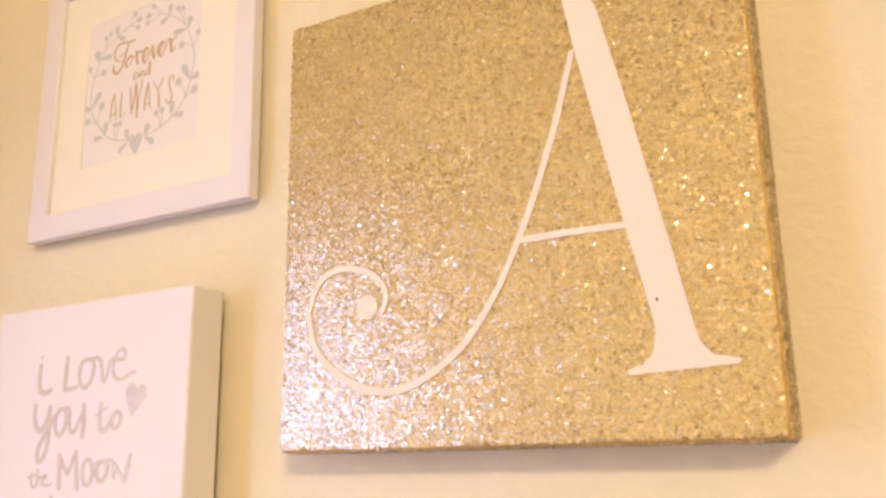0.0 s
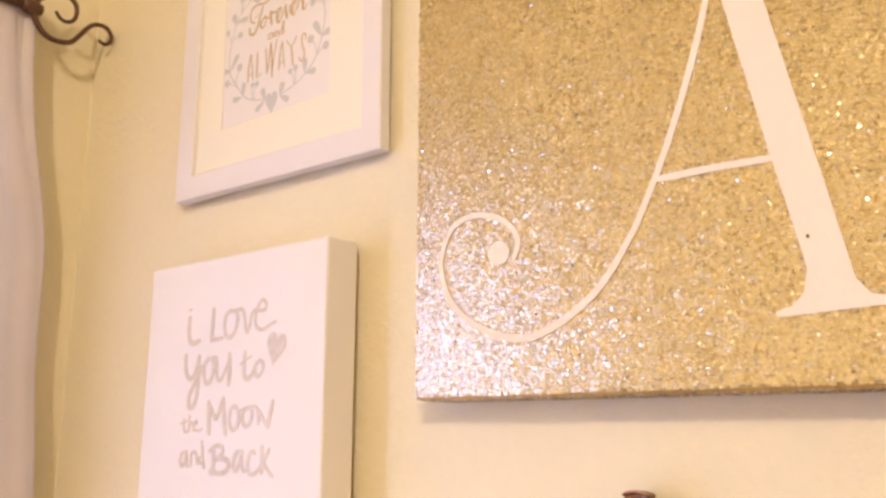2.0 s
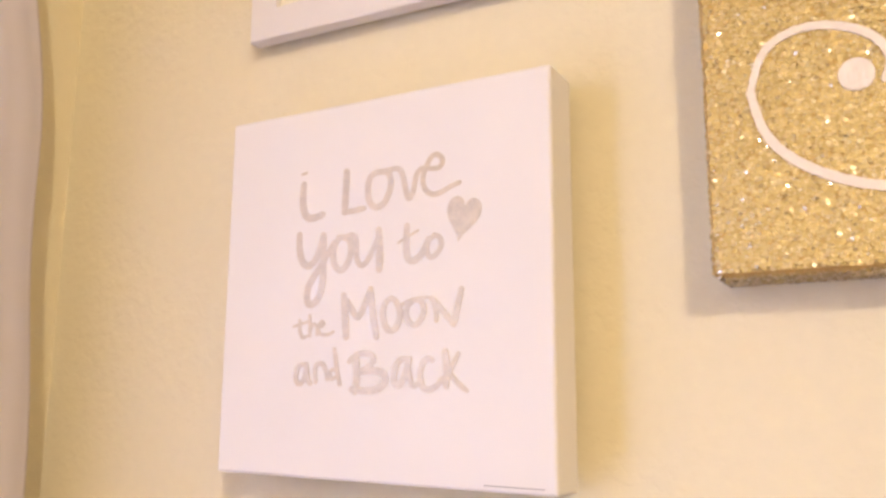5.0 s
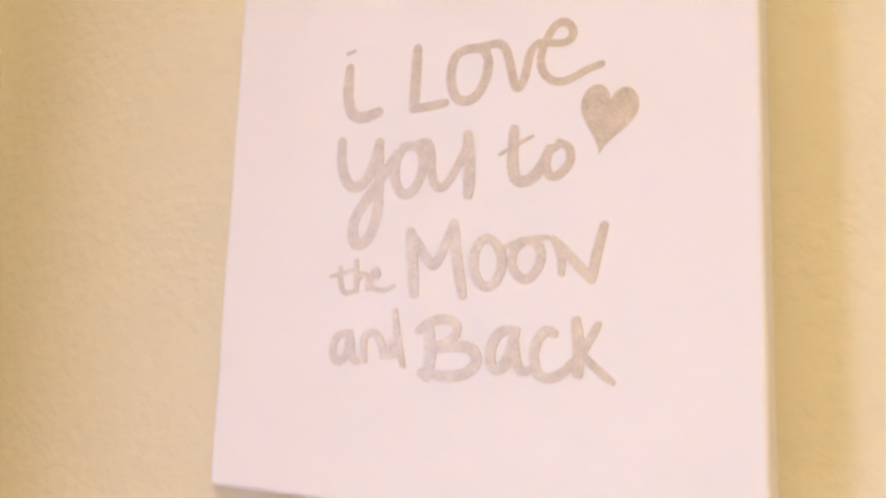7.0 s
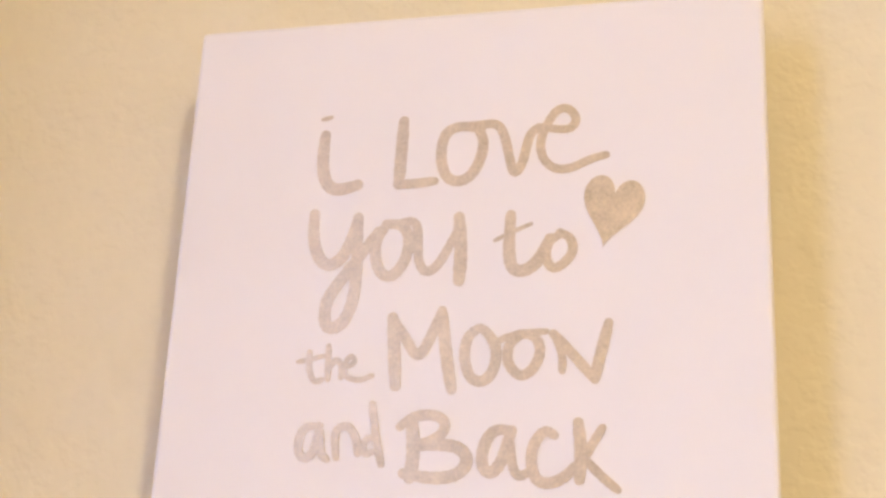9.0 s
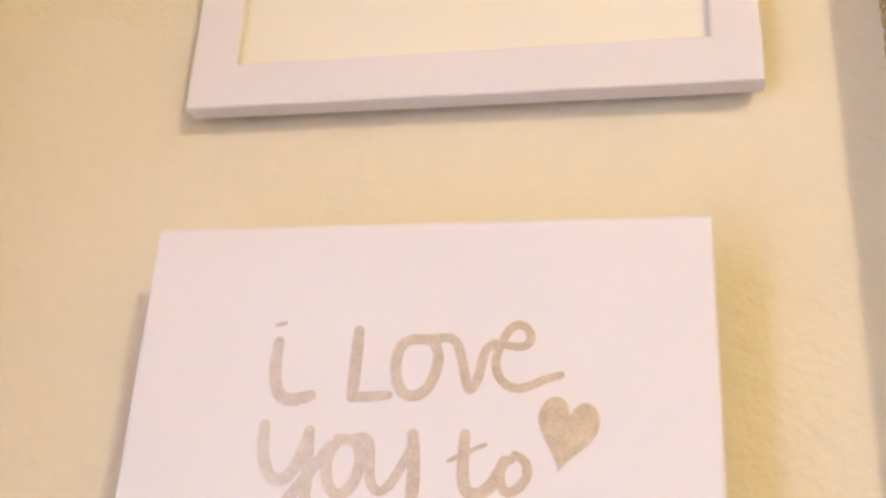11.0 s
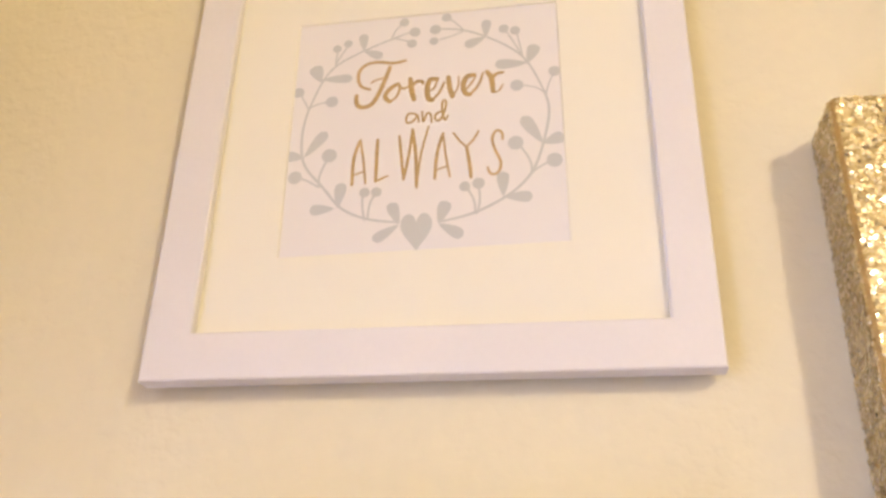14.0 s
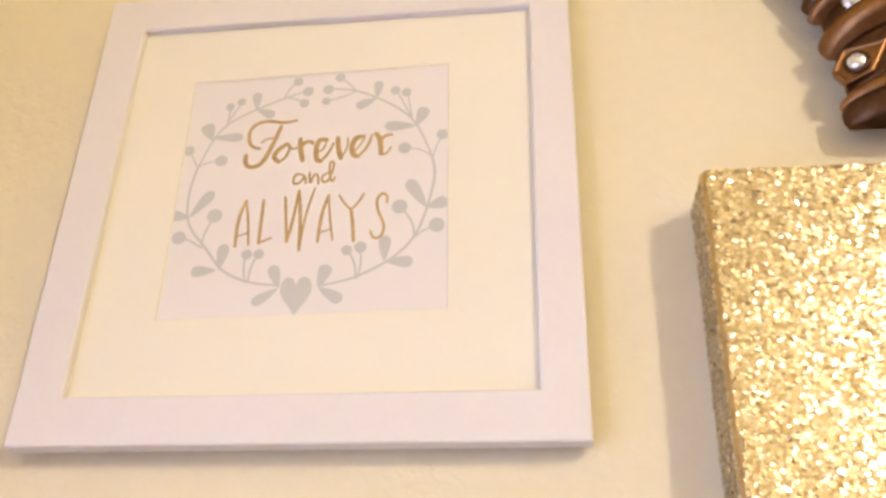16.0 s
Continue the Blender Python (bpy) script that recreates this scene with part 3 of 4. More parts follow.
bm = bmesh.new()
stroke(bm, 1.2, (15.0, 112.2), (22.2, 116.1), (31.4, 116.9))
printed("twig", bm, GREY_INK)
bm = bmesh.new()
stroke(bm, 1.6, (27.7, 46.6), (27.6, 56.1), (32.6, 69.6))
printed("twig", bm, GREY_INK)
bm = bmesh.new()
stroke(bm, 1.5, (27.7, 46.6), (19.5, 52.1), (11.3, 55.5))
printed("twig", bm, GREY_INK)
bm = bmesh.new()
stroke(bm, 1.5, (61.6, 19.3), (59.4, 29.9), (59.4, 40.4))
printed("twig", bm, GREY_INK)
bm = bmesh.new()
stroke(bm, 1.5, (63.6, 20.3), (64.5, 31.8), (68.6, 40.2))
printed("twig", bm, GREY_INK)
# wreath branch and twigs
bm = bmesh.new()
stroke(bm, 1.9, (113.6, 15.6), (134.1, 20.2), (157.5, 32.2), (173.7, 48.4), (181.8, 71.4), (186.8, 97.4), (183.6, 113.4))
stroke(bm, 1.6, (183.6, 113.4), (173.3, 138.8), (161.0, 152.9), (144.6, 164.0), (126.1, 172.9), (107.7, 175.5))
printed("branch", bm, GREY_INK)
bm = bmesh.new()
stroke(bm, 1.1, (184.7, 111.3), (177.4, 117.7), (166.2, 120.2))
printed("twig", bm, GREY_INK)
bm = bmesh.new()
stroke(bm, 1.1, (184.7, 111.3), (186.6, 119.5), (190.7, 128.9))
printed("twig", bm, GREY_INK)
bm = bmesh.new()
stroke(bm, 1.5, (173.7, 48.4), (172.7, 59.0), (165.5, 70.8))
printed("twig", bm, GREY_INK)
bm = bmesh.new()
stroke(bm, 1.4, (170.7, 45.4), (177.8, 52.5), (188.0, 57.5))
printed("twig", bm, GREY_INK)
bm = bmesh.new()
stroke(bm, 1.5, (136.1, 20.1), (135.1, 30.7), (129.8, 40.4))
printed("twig", bm, GREY_INK)
bm = bmesh.new()
stroke(bm, 1.5, (137.1, 20.1), (139.2, 30.6), (138.0, 41.1))
printed("twig", bm, GREY_INK)
bm = bmesh.new()
stroke(bm, 1.2, (169.1, 144.3), (162.9, 158.1), (156.8, 169.9))
printed("twig", bm, GREY_INK)
bm = bmesh.new()
stroke(bm, 1.1, (169.1, 145.3), (167.0, 155.9), (165.0, 166.5))
printed("twig", bm, GREY_INK)
bm = bmesh.new()
stroke(bm, 1.2, (126.1, 172.9), (121.0, 179.3), (114.8, 184.8))
printed("twig", bm, GREY_INK)
bm = bmesh.new()
stroke(bm, 1.2, (126.1, 171.8), (118.0, 167.9), (106.8, 165.1))
printed("twig", bm, GREY_INK)
# Forever
bm = bmesh.new()
stroke(bm, 2.52, (84.3, 148.9), (75.1, 147.1), (62.9, 149.6), (53.7, 146.8), (49.7, 139.5), (51.8, 128.9), (59.0, 125.5))
stroke(bm, 3.29, (73.1, 144.0), (68.1, 127.4), (62.1, 112.8), (53.9, 110.0), (49.8, 114.3), (49.7, 120.6))
stroke(bm, 1.37, (59.9, 130.8), (64.0, 133.8), (72.1, 134.6))
printed("letter", bm, GOLD_INK, "gold printed letter F")
bm = bmesh.new()
stroke(bm, 3.40, (78.3, 128.1), (73.2, 124.0), (70.2, 117.8), (74.4, 113.5))
stroke(bm, 1.81, (74.4, 113.5), (79.4, 117.6), (81.4, 127.0), (78.3, 129.2), (83.4, 123.7), (87.6, 125.7))
printed("letter", bm, GOLD_INK, "gold printed letter o")
bm = bmesh.new()
stroke(bm, 3.74, (88.5, 132.0), (89.6, 122.5), (91.7, 114.1))
stroke(bm, 2.52, (88.5, 121.5), (91.6, 128.8), (96.7, 129.6), (97.8, 127.5))
printed("letter", bm, GOLD_INK, "gold printed letter r")
bm = bmesh.new()
stroke(bm, 3.74, (107.9, 130.3), (102.8, 130.5), (100.8, 123.2), (101.9, 113.7), (105.0, 112.6))
stroke(bm, 1.37, (100.8, 120.1), (105.9, 122.1), (108.0, 129.3))
stroke(bm, 1.81, (105.0, 112.6), (110.0, 118.7), (113.1, 127.0))
printed("letter", bm, GOLD_INK, "gold printed letter e")
bm = bmesh.new()
stroke(bm, 3.74, (116.1, 131.2), (117.1, 121.7), (119.3, 114.3))
stroke(bm, 1.25, (119.3, 114.3), (123.3, 122.5), (123.2, 130.9))
printed("letter", bm, GOLD_INK, "gold printed letter v")
bm = bmesh.new()
stroke(bm, 3.74, (134.5, 131.6), (129.4, 130.8), (126.4, 123.5), (128.4, 116.1), (131.5, 115.0))
stroke(bm, 1.25, (128.4, 119.2), (132.5, 124.4), (135.5, 130.5))
stroke(bm, 1.81, (131.5, 115.0), (137.6, 122.1), (140.6, 132.5))
printed("letter", bm, GOLD_INK, "gold printed letter e")
bm = bmesh.new()
stroke(bm, 3.74, (143.6, 133.5), (146.8, 128.1), (147.8, 116.5))
stroke(bm, 2.52, (145.8, 125.1), (149.8, 131.2), (154.9, 132.1))
stroke(bm, 1.37, (147.9, 115.4), (151.9, 116.4), (154.9, 121.6))
printed("letter", bm, GOLD_INK, "gold printed letter r")
# and
bm = bmesh.new()
stroke(bm, 1.6, (93.8, 101.4), (88.7, 102.6), (86.7, 98.4), (87.7, 94.2), (92.8, 96.2), (94.8, 101.3), (95.8, 94.9))
printed("letter", bm, GOLD_INK, "gold printed letter a")
bm = bmesh.new()
stroke(bm, 1.6, (97.9, 103.3), (98.9, 93.8), (101.0, 101.1), (104.0, 101.1), (105.0, 93.7))
printed("letter", bm, GOLD_INK, "gold printed letter n")
bm = bmesh.new()
stroke(bm, 1.6, (113.2, 102.9), (108.1, 100.9), (107.0, 96.8), (110.1, 94.5), (113.2, 99.7), (115.1, 110.2), (112.2, 111.3), (112.2, 102.9), (114.2, 94.4), (116.3, 98.6))
printed("letter", bm, GOLD_INK, "gold printed letter d")
# ALWAYS
bm = bmesh.new()
stroke(bm, 2.3, (51.2, 47.0), (51.0, 68.0), (55.0, 82.6))
stroke(bm, 1.6, (55.0, 82.6), (58.2, 65.6), (60.4, 47.7))
stroke(bm, 1.2, (51.1, 54.3), (59.3, 57.2))
printed("letter", bm, GOLD_INK, "gold printed letter A")
bm = bmesh.new()
stroke(bm, 2.4, (67.3, 82.2), (67.4, 64.4), (67.5, 48.6))
stroke(bm, 1.5, (67.5, 48.6), (75.7, 52.5))
printed("letter", bm, GOLD_INK, "gold printed letter L")
bm = bmesh.new()
stroke(bm, 2.0, (82.6, 83.8), (84.8, 65.9), (86.9, 49.0))
stroke(bm, 2.0, (86.9, 49.0), (89.9, 67.9), (91.8, 88.8))
stroke(bm, 2.4, (91.8, 88.8), (95.0, 65.5), (96.1, 42.4))
stroke(bm, 1.5, (96.1, 42.4), (98.0, 67.6), (103.0, 90.6))
printed("letter", bm, GOLD_INK, "gold printed letter W")
bm = bmesh.new()
stroke(bm, 2.3, (108.4, 48.3), (109.3, 68.3), (113.3, 83.9))
stroke(bm, 1.5, (113.3, 83.9), (115.4, 66.0), (118.6, 49.1))
stroke(bm, 1.1, (108.3, 54.6), (116.5, 57.6))
printed("letter", bm, GOLD_INK, "gold printed letter A")
bm = bmesh.new()
stroke(bm, 1.5, (120.5, 83.8), (124.6, 77.3), (129.7, 71.9))
stroke(bm, 1.6, (129.7, 71.9), (134.8, 78.0), (137.8, 84.2))
stroke(bm, 2.4, (129.7, 71.9), (131.8, 59.2), (132.9, 47.7))
printed("letter", bm, GOLD_INK, "gold printed letter Y")
bm = bmesh.new()
stroke(bm, 1.9, (154.2, 76.4), (154.1, 81.7), (150.1, 83.9), (147.0, 77.6), (149.1, 68.1), (153.3, 58.6), (151.3, 50.2), (146.2, 49.4), (144.1, 54.7))
printed("letter", bm, GOLD_INK, "gold printed letter S")



def leaf(x0, y0, x1, y1, width):
    """One printed leaf from its base to its round tip."""
    bm = bmesh.new()
    a, b = Vector((x0, y0)), Vector((x1, y1))
    d = b - a
    n = Vector((-d.y, d.x)).normalized()
    side = []
    for k in range(13):
        s = k / 12
        side.append((s, width * 0.70 * s ** 0.70 * math.sqrt(max(0.0, 1 - s ** 5))))
    loop = [a + d * s + n * w for s, w in side] + [a + d * s - n * w for s, w in reversed(side[1:-1])]
    plate(bm, [(q.x, q.y) for q in loop])
    printed("leaf", bm, GREY_INK)


def berry(x, y, r):
    bm = bmesh.new()
    plate(bm, [(x + r * math.cos(k * math.pi / 10), y + r * math.sin(k * math.pi / 10)) for k in range(20)])
    printed("berry", bm, GREY_INK)


leaf(85.2, 14.7, 78.9, 31.6, 8.3)
leaf(85.2, 14.7, 68.0, 3.5, 7.5)
leaf(42.1, 29.3, 43.9, 49.2, 8.3)
leaf(40.1, 29.3, 22.8, 28.7, 8.3)
leaf(15.1, 70.9, 30.1, 91.6, 8.3)
leaf(15.1, 70.9, 1.7, 73.3, 8.3)
leaf(22.4, 134.9, 16.1, 149.7, 10.4)
leaf(22.4, 137.0, 45.9, 136.4, 7.5)
leaf(52.7, 160.5, 51.5, 176.2, 7.1)
leaf(52.7, 160.5, 67.1, 153.8, 7.1)
leaf(111.8, 14.1, 116.7, 30.8, 9.2)
leaf(111.8, 14.1, 128.3, 4.2, 8.3)
leaf(154.5, 32.0, 154.2, 51.0, 8.3)
leaf(154.5, 32.0, 173.9, 30.6, 8.3)
leaf(181.5, 71.4, 168.0, 93.8, 9.2)
leaf(181.5, 71.4, 195.8, 76.3, 9.2)
leaf(172.5, 138.9, 178.4, 154.5, 9.2)
leaf(172.5, 138.9, 149.0, 139.4, 8.3)
leaf(142.5, 164.8, 143.3, 180.5, 7.1)
leaf(142.5, 164.8, 127.3, 157.7, 7.5)
berry(60.4, 40.4, 3.7)
berry(68.6, 40.3, 3.7)
berry(10.2, 55.2, 5.0)
berry(33.4, 71.5, 5.4)
berry(6.2, 126.8, 4.2)
berry(31.8, 116.8, 4.6)
berry(32.2, 164.1, 3.3)
berry(40.3, 168.1, 3.3)
berry(82.0, 184.0, 3.7)
berry(90.3, 174.3, 4.2)
berry(88.4, 163.9, 3.7)
berry(128.8, 41.0, 3.7)
berry(138.0, 42.9, 4.2)
berry(163.1, 72.8, 5.4)
berry(188.8, 57.6, 5.4)
berry(164.5, 120.1, 4.6)
berry(191.0, 130.0, 4.2)
berry(155.7, 170.8, 3.7)
berry(163.9, 168.5, 3.7)
berry(113.7, 185.4, 3.7)
berry(105.6, 175.0, 4.2)
berry(104.7, 164.5, 3.3)
bm = bmesh.new()
plate(bm, heart_outline(97.1, 7.7, 21.3, 29.3, 0.03))
printed("heart", bm, GREY_INK, "small grey heart")


# ---------------------------------------------------------------- small bronze cross
def flared_arm(name, parent, turn, r0, r1, w0, w1, depth, mat, bow=0.003):
    """An arm that widens towards its bowed, rimmed end."""
    bm = bmesh.new()
    rows = []
    for k in range(9):
        s = k / 8
        half = w0 + (w1 - w0) * s ** 1.6
        row = []
        for j in range(9):
            q = -1 + j / 4
            r = r0 + (r1 - r0) * s + (bow * (1 - q * q) if k == 8 else bow * s * (1 - q * q))
            rise = depth * (0.74 + 0.20 * abs(q) ** 4 + (0.22 if k == 8 else 0.0))
            row.append(bm.verts.new((q * half, -rise, r)))
        rows.append(row)
    base = []
    for row in rows:
        base.append([bm.verts.new((v.co.x, 0, v.co.z)) for v in row])
    for i in range(8):
        for j in range(8):
            bm.faces.new((rows[i][j], rows[i][j + 1], rows[i + 1][j + 1], rows[i + 1][j]))
    rim = [rows[0][j] for j in range(9)] + [rows[i][8] for i in range(1, 9)] + [rows[8][j] for j in range(7, -1, -1)] + [rows[i][0] for i in range(7, 0, -1)]
    low = [base[0][j] for j in range(9)] + [base[i][8] for i in range(1, 9)] + [base[8][j] for j in range(7, -1, -1)] + [base[i][0] for i in range(7, 0, -1)]
    for i in range(len(rim)):
        j = (i + 1) % len(rim)
        bm.faces.new((rim[i], rim[j], low[j], low[i]))
    loose = [v for v in bm.verts if not v.link_faces]
    bmesh.ops.delete(bm, geom=loose, context="VERTS")
    bmesh.ops.rotate(bm, verts=bm.verts, cent=(0, 0, 0), matrix=Matrix.Rotation(turn, 3, "Y"))
    arm = part(name, bm, mat, parent)
    # thin tube along the end that carries the edge's painted highlight
    bm = bmesh.new()
    tube(bm, [(q / 4 * w1 - w1, -depth * 0.97, r1 + bow * (1 - (q / 4 - 1) ** 2)) for q in range(9)], 0.0011, 6)
    bmesh.ops.rotate(bm, verts=bm.verts, cent=(0, 0, 0), matrix=Matrix.Rotation(turn, 3, "Y"))
    part("rim", bm, COPPER_EDGE, arm, "worn copper edge with its highlight in the colour", smooth=True)
    return arm


def gem(name, parent, x, z, radius, y, mat):
    """A faceted round stone."""
    bm = bmesh.new()
    bmesh.ops.create_uvsphere(bm, u_segments=10, v_segments=6, radius=radius)
    bmesh.ops.scale(bm, verts=bm.verts, vec=(1, 0.6, 1))
    bmesh.ops.translate(bm, verts=bm.verts, vec=(x, y, z))
    return part(name, bm, mat, parent, "clear faceted crystal")


def ring_of(bm, x, z, radius, y, thick, squash=1.0):
    pts = [(x + radius * math.cos(k * math.pi / 12), y, z + radius * squash * math.sin(k * math.pi / 12)) for k in range(25)]
    tube(bm, pts, thick, 8)


small_cross = empty("wall_cross", pose(-0.2180, WALL_Y - 0.012, 1.4040), "small antique bronze wall cross with a round crystal", "cross")
for turn, reach in ((0, 0.0195), (90, 0.023), (-90, 0.023)):
    flared_arm("arm", small_cross, radians(turn), 0.003, reach, 0.0072, 0.0108, 0.015, BROWN_BRONZE, 0.0024)
flared_arm("lower_arm", small_cross, radians(180), 0.003, 0.062, 0.009, 0.0135, 0.016, BRONZE)
bm = bmesh.new()
ring_of(bm, 0, 0, 0.0070, -0.0148, 0.0014)
part("setting", bm, BROWN_BRONZE, small_cross, smooth=True)
gem("crystal", small_cross, 0, 0, 0.0066, -0.0155, CRYSTAL)
bm = bmesh.new()
ring_of(bm, 0, -0.0165, 0.0080, -0.015, 0.0026, 0.75)
part("scroll_ring", bm, COPPER_EDGE, small_cross, smooth=True)
bm = bmesh.new()
box(bm, -0.006, -0.006, -0.012, 0.006, 0.012, 0.006, 0.001)
part("hanger", bm, BROWN_BRONZE, small_cross)

# ---------------------------------------------------------------- large ornate cross over the glitter canvas
HALF, RISE = 0.058, 0.038
CX, CZ = -0.329 + HALF, 1.974
big_cross = empty("ornate_wall_cross", pose(CX, WALL_Y - 0.018, CZ), "large ornate bronze wall cross with ribbed bands and crystals", "cross")


def flank(a):
    """Height of the arm's back over the wall, as a share, round its half turn."""
    return math.sin(a) ** 1.35


def domed(name, z0, z1, half0, half1, rise0, rise1, mat, bulge=0.0, lift=(0.017, 0.017), steps=32, rows=6):
    """A band of the round-backed arm between two heights; lift arches its lower and upper edge; bulge swells it."""
    bm = bmesh.new()
    grid = []
    for i in range(rows + 1):
        s = i / rows
        swell = bulge * math.sin(math.pi * s) ** 0.7
        half, rise = half0 + (half1 - half0) * s + swell, rise0 + (rise1 - rise0) * s + swell
        rows_up = lift[0] + (lift[1] - lift[0]) * s
        line = []
        for k in range(steps + 1):
            a = math.pi * k / steps
            line.append(bm.verts.new((-half * math.cos(a), -rise * flank(a) - 0.001 * (0 < k < steps), z0 + (z1 - z0) * s + rows_up * max(0.0, math.sin(a)) ** 1.15)))
        grid.append(line)
    for a, b in zip(grid, grid[1:]):
        for k in range(steps):
            bm.faces.new((a[k], a[k + 1], b[k + 1], b[k]))
    for row in (grid[0], grid[-1]):
        bm.faces.new(row)
    return part(name, bm, mat, big_cross, smooth=True)


domed("foot", 0.000, 0.0150, HALF * 0.93, HALF * 0.975, RISE * 0.48, RISE * 0.66, BRONZE, 0.0020, (0.002, 0.007))
domed("foot_rim", 0.0152, 0.0225, HALF * 0.975, HALF * 0.95, RISE * 0.67, RISE * 0.68, BRONZE_WORN_LIT, 0.0018, (0.007, 0.010))
domed("body", 0.0217, 0.0580, HALF * 0.88, HALF * 0.92, RISE * 0.66, RISE * 0.74, BRONZE, 0.0, (0.010, 0.017))
domed("ridge", 0.0582, 0.0740, HALF * 1.00, HALF * 1.06, RISE * 1.00, RISE * 1.02, BRONZE_WORN_LIT, 0.0035)
domed("body", 0.0742, 0.0900, HALF * 0.97, HALF * 1.00, RISE * 0.74, RISE * 0.76, BRONZE)
domed("ridge", 0.0902, 0.0980, HALF * 1.09, HALF * 1.12, RISE * 0.98, RISE * 1.0, BRONZE_WORN_LIT, 0.0025)
domed("ridge", 0.0982, 0.1100, HALF * 1.12, HALF * 1.16, RISE * 0.98, RISE * 1.0, BRONZE, 0.003)
domed("body", 0.1102, 0.2000, HALF * 1.10, HALF * 1.95, RISE * 0.86, RISE * 1.1, BRONZE)
domed("upper_arm", 0.2002, 0.4200, HALF * 0.95, HALF * 1.1, RISE * 0.8, RISE * 0.8, BRONZE, 0.004)


def gem_plate(angle, z, size):
    """A pointed plate with a stone, lying on the flank of the arm; the plates of the two flanks mirror each other."""
    a = math.pi * angle
    side = 1 if angle < 0.5 else -1
    place = pose(-HALF * 0.90 * math.cos(a), -RISE * 0.76 * flank(a) - 0.003, z + 0.013 * math.sin(a) ** 1.15, 0, 0, -28 * side)
    bm = bmesh.new()
    corner = [(-1.12 * side, -0.13), (-0.67 * side, -1.0), (0.6 * side, -0.72), (1.5 * side, 0.80), (-0.5 * side, 0.95)]
    rings = [[bm.verts.new((size * u * k, y, size * v * k)) for u, v in corner] for k, y in ((1.0, 0.006), (0.97, -0.0008), (0.86, -0.0018), (0.76, -0.0006))]
    for p, q in zip(rings, rings[1:]):
        for i in range(5):
            j = (i + 1) % 5
            bm.faces.new((p[i], p[j], q[j], q[i]))
    bm.faces.new(rings[-1])
    ob = part("gem_plate", bm, BRONZE_WORN_LIT, big_cross)
    ob.matrix_local = place
    gem("crystal", ob, 0, 0, size * 0.42, -0.002, CRYSTAL)
    bm = bmesh.new()
    ring_of(bm, 0, 0, size * 0.50, -0.0015, 0.0014)
    part("setting", bm, BRONZE, ob, smooth=True)


for angle in (0.16, 0.84):
    gem_plate(angle, 0.0385, 0.0148)
for angle in (0.24, 0.34, 0.66, 0.76):
    a = math.pi * angle
    gem("crystal", big_cross, -HALF * 1.0 * math.cos(a), 0.0815 + 0.017 * math.sin(a) ** 1.15, 0.0072, -RISE * 0.80 * flank(a) - 0.002, CRYSTAL)
bm = bmesh.new()
box(bm, -0.02, 0.0, 0.02, 0.02, 0.018, 0.3, 0.001)
part("hanger", bm, BRONZE, big_cross)
for side in (-1, 1):
    bm = bmesh.new()
    box(bm, side * HALF * 0.7, -0.044, 0.190, side * 0.16, 0.0, 0.315, 0.010)
    part("side_arm", bm, BRONZE, big_cross)

# ---------------------------------------------------------------- brown frame at the far end of the wall
brown = empty("brown_frame", pose(0.128, WALL_Y - 0.018, 1.75), "narrow brown wooden frame hung on the wall", "picture frame")
for x0, z0, x1, z1 in ((0, 0, 0.024, 0.34), (0.296, 0, 0.32, 0.34), (0.0245, 0, 0.2955, 0.024), (0.0245, 0.316, 0.2955, 0.34)):
    bm = bmesh.new()
    box(bm, x0, 0, z0, x1, 0.0175, z1, 0.003)
    part("moulding", bm, BROWN_WOOD, brown)
bm = bmesh.new()
box(bm, 0.020, 0.008, 0.020, 0.300, 0.0165, 0.320)
part("backing", bm, MAT_CARD, brown)

# ---------------------------------------------------------------- curtain rod with its scroll finial
ROD_X, ROD_Z = -1.075, 2.065
rod = empty("curtain_rod", pose(0, 0, 0), "dark brown iron curtain rod with a scrolled finial", "curtain rod")
bm = bmesh.new()
tube(bm, [(ROD_X, -1.05, ROD_Z), (ROD_X, 0.621, ROD_Z)], 0.008, 14)
part("pole", bm, IRON, rod, smooth=True)
bm = bmesh.new()
tube(bm, [(ROD_X, 0.619, ROD_Z), (ROD_X, 0.627, ROD_Z), (ROD_X, 0.633, ROD_Z), (ROD_X, 0.640, ROD_Z), (ROD_X, 0.648, ROD_Z)], 0.0105, 14, lambda s: 0.75 + 0.35 * math.sin(math.pi * s))
part("collar", bm, IRON, rod, smooth=True)
finial_upper = [(0.633, 2.066), (0.641, 2.078), (0.650, 2.090), (0.666, 2.102), (0.686, 2.104), (0.700, 2.094), (0.700, 2.075), (0.691, 2.064), (0.678, 2.063), (0.669, 2.073)]
finial_lower = [(0.635, 2.060), (0.647, 2.038), (0.665, 2.028), (0.687, 2.030), (0.699, 2.037), (0.712, 2.055), (0.723, 2.070), (0.735, 2.078), (0.751, 2.078), (0.760, 2.066), (0.756, 2.054), (0.747, 2.050), (0.739, 2.054)]
for name, line in (("upper_scroll", finial_upper), ("lower_scroll", finial_lower)):
    bm = bmesh.new()
    tube(bm, glide([Vector((ROD_X, y, z)) for y, z in line], 6), 0.0046, 10, lambda s: 1.0 - 0.45 * s)
    part(name, bm, IRON, rod, smooth=True)
for y in (0.40, -0.95):
    bm = bmesh.new()
    tube(bm, [(WEST_X, y, ROD_Z - 0.012), (ROD_X, y, ROD_Z - 0.012)], 0.006, 10)
    ob = part("bracket", bm, IRON, rod, smooth=True)

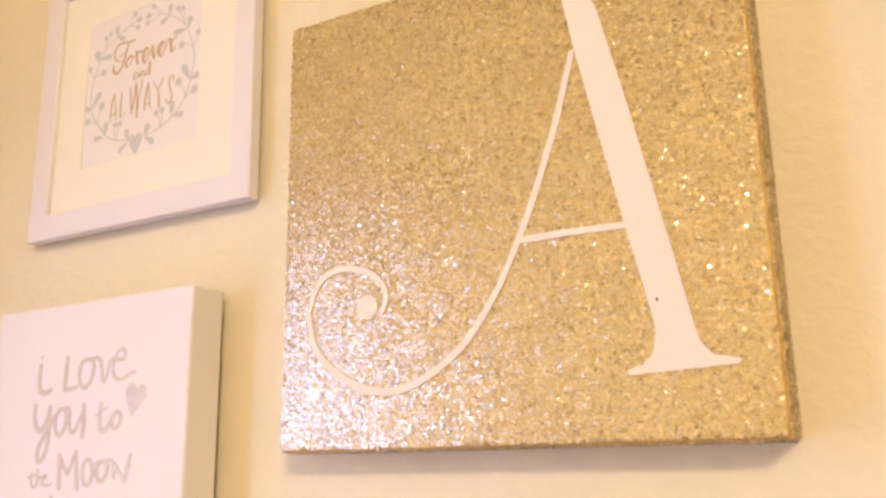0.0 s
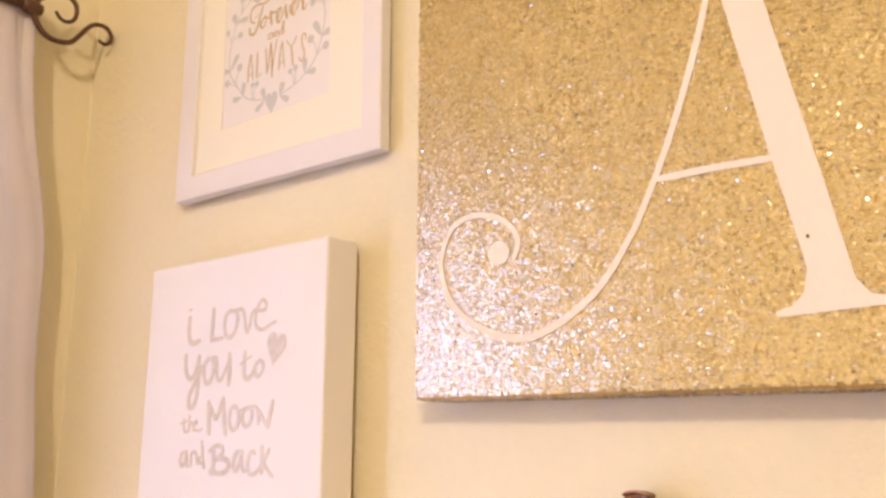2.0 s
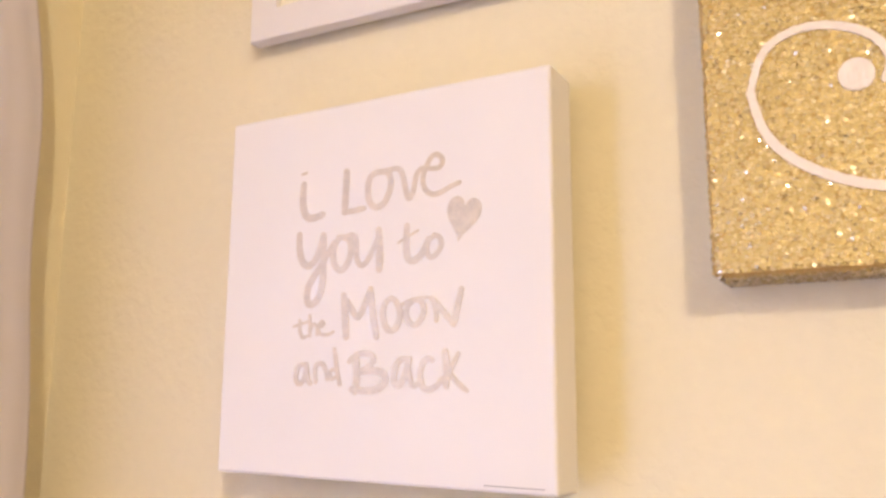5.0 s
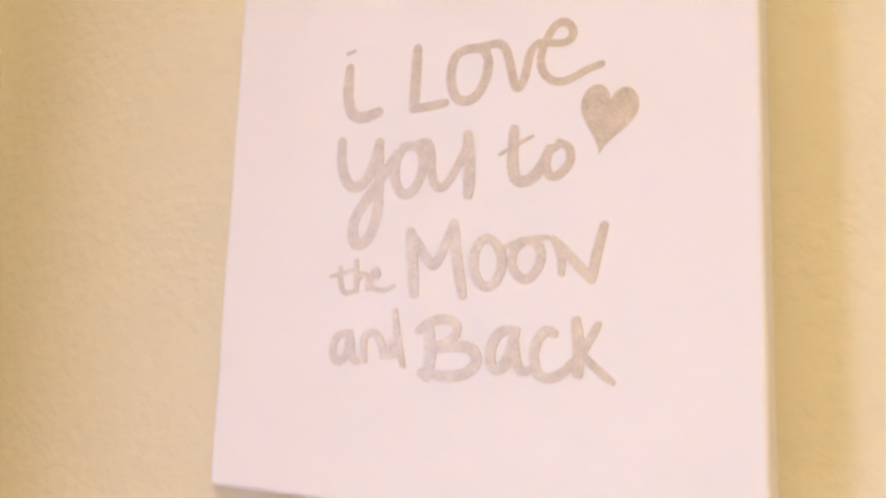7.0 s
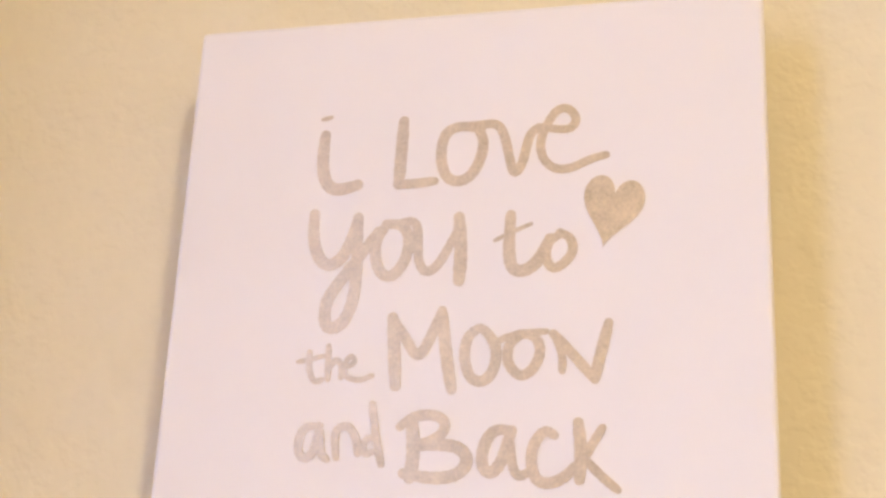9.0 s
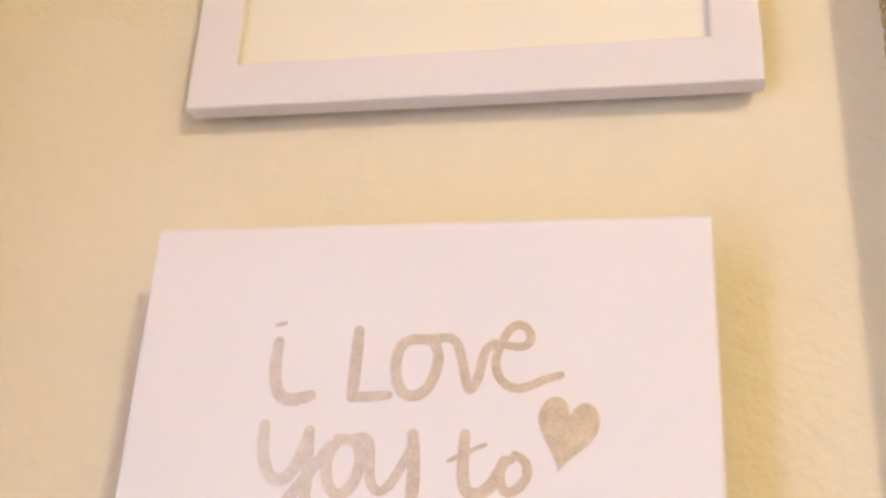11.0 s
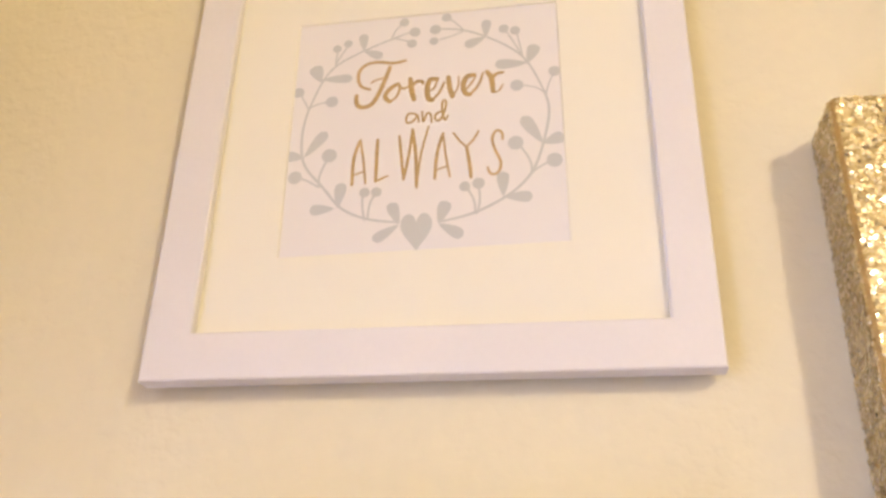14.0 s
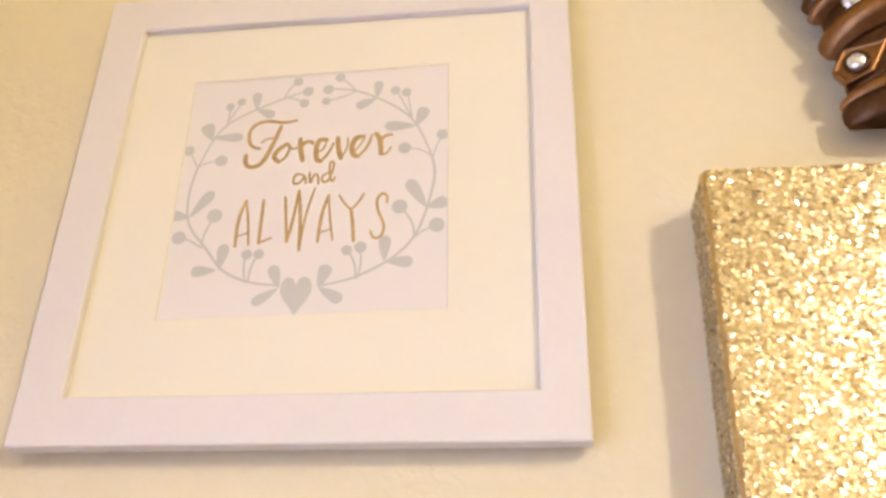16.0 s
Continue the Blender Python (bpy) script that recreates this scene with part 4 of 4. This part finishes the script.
# ---------------------------------------------------------------- curtain
def edge_of(z):
    """The curtain's free edge: it hangs a little outwards towards the floor."""
    s = min(1.0, max(0.0, (2.084 - z) / 0.44))
    return 0.6437 + 0.052 * s * s * (3 - 2 * s) + 0.003 * math.sin(z * 18.3 + 1.2) + 0.055 * max(0.0, 1.647 - z)


def curtain(name, y_left, label):
    bm = bmesh.new()
    n, m, top, foot = 260, 90, ROD_Z + 0.03, 0.04
    rows = []
    for j in range(m + 1):
        z = top + (foot - top) * j / m
        fall = (top - z) / (top - foot)
        gather = max(0.0, min(1.0, (z - 1.855) / 0.22)) ** 1.5
        row = []
        for i in range(n + 1):
            s = i / n
            y = edge_of(z) + (y_left - edge_of(z)) * s
            inward = (edge_of(z) - y) / 0.065
            edge_strip = min(1.0, max(0.0, inward - 0.75))
            deep = (0.010 + 0.008 * min(1, fall * 2.0)) * edge_strip
            fold = s * 68 + 0.30 * math.sin(z * 1.3) + 1.1 * math.sin(s * 13)
            x = ROD_X - 0.010 + deep * math.sin(fold) + 0.006 * edge_strip * math.sin(s * 21 + z * 0.9) + 0.0012 * math.sin(s * 131 - z * 2 + 2 * math.sin(z * 5))
            for pleat in (0.022, 0.066, 0.125, 0.190):  # stitched pleats below the rod
                x -= 0.009 * gather * math.exp(-((edge_of(z) - y - pleat - 0.006 * math.sin(z * 9)) / 0.006) ** 2)
            row.append(bm.verts.new((x, y, z)))
        # the side edge turns back towards the wall, added to stop window light leaking
        depth = row[0].co.x - WEST_X - 0.004
        folded = [bm.verts.new((row[0].co.x - depth * k / 7, edge_of(z) - 0.030 * (k / 7) ** 2, z)) for k in range(1, 8)]
        rows.append([*reversed(folded), *row])
    for a, b in zip(rows, rows[1:]):
        for i in range(len(a) - 1):
            bm.faces.new((a[i], a[i + 1], b[i + 1], b[i]))
    ob = part(name, bm, CURTAIN_CLOTH, None, smooth=True)
    thick = ob.modifiers.new("thickness", "SOLIDIFY")
    thick.thickness = 0.0012
    bm = bmesh.new()  # an unseen second layer along the side edge, added to dim window light there
    strips = []
    for j in range(m + 1):
        z = top + (foot - top) * j / m
        strips.append([bm.verts.new((ROD_X - 0.0150 - 0.001 * math.sin(k + z * 7), edge_of(z) - 0.003 - 0.0080 * k, z)) for k in range(7)])
    for a, b in zip(strips, strips[1:]):
        for k in range(6):
            bm.faces.new((a[k], a[k + 1], b[k + 1], b[k]))
    part("edge_strip", bm, CURTAIN_CLOTH, ob, "unseen second layer that dims light through the curtain edge", smooth=True)
    return tagged(ob, label, "curtain")


curtain("curtain", -0.06, "white curtain hanging in soft folds from the iron rod")
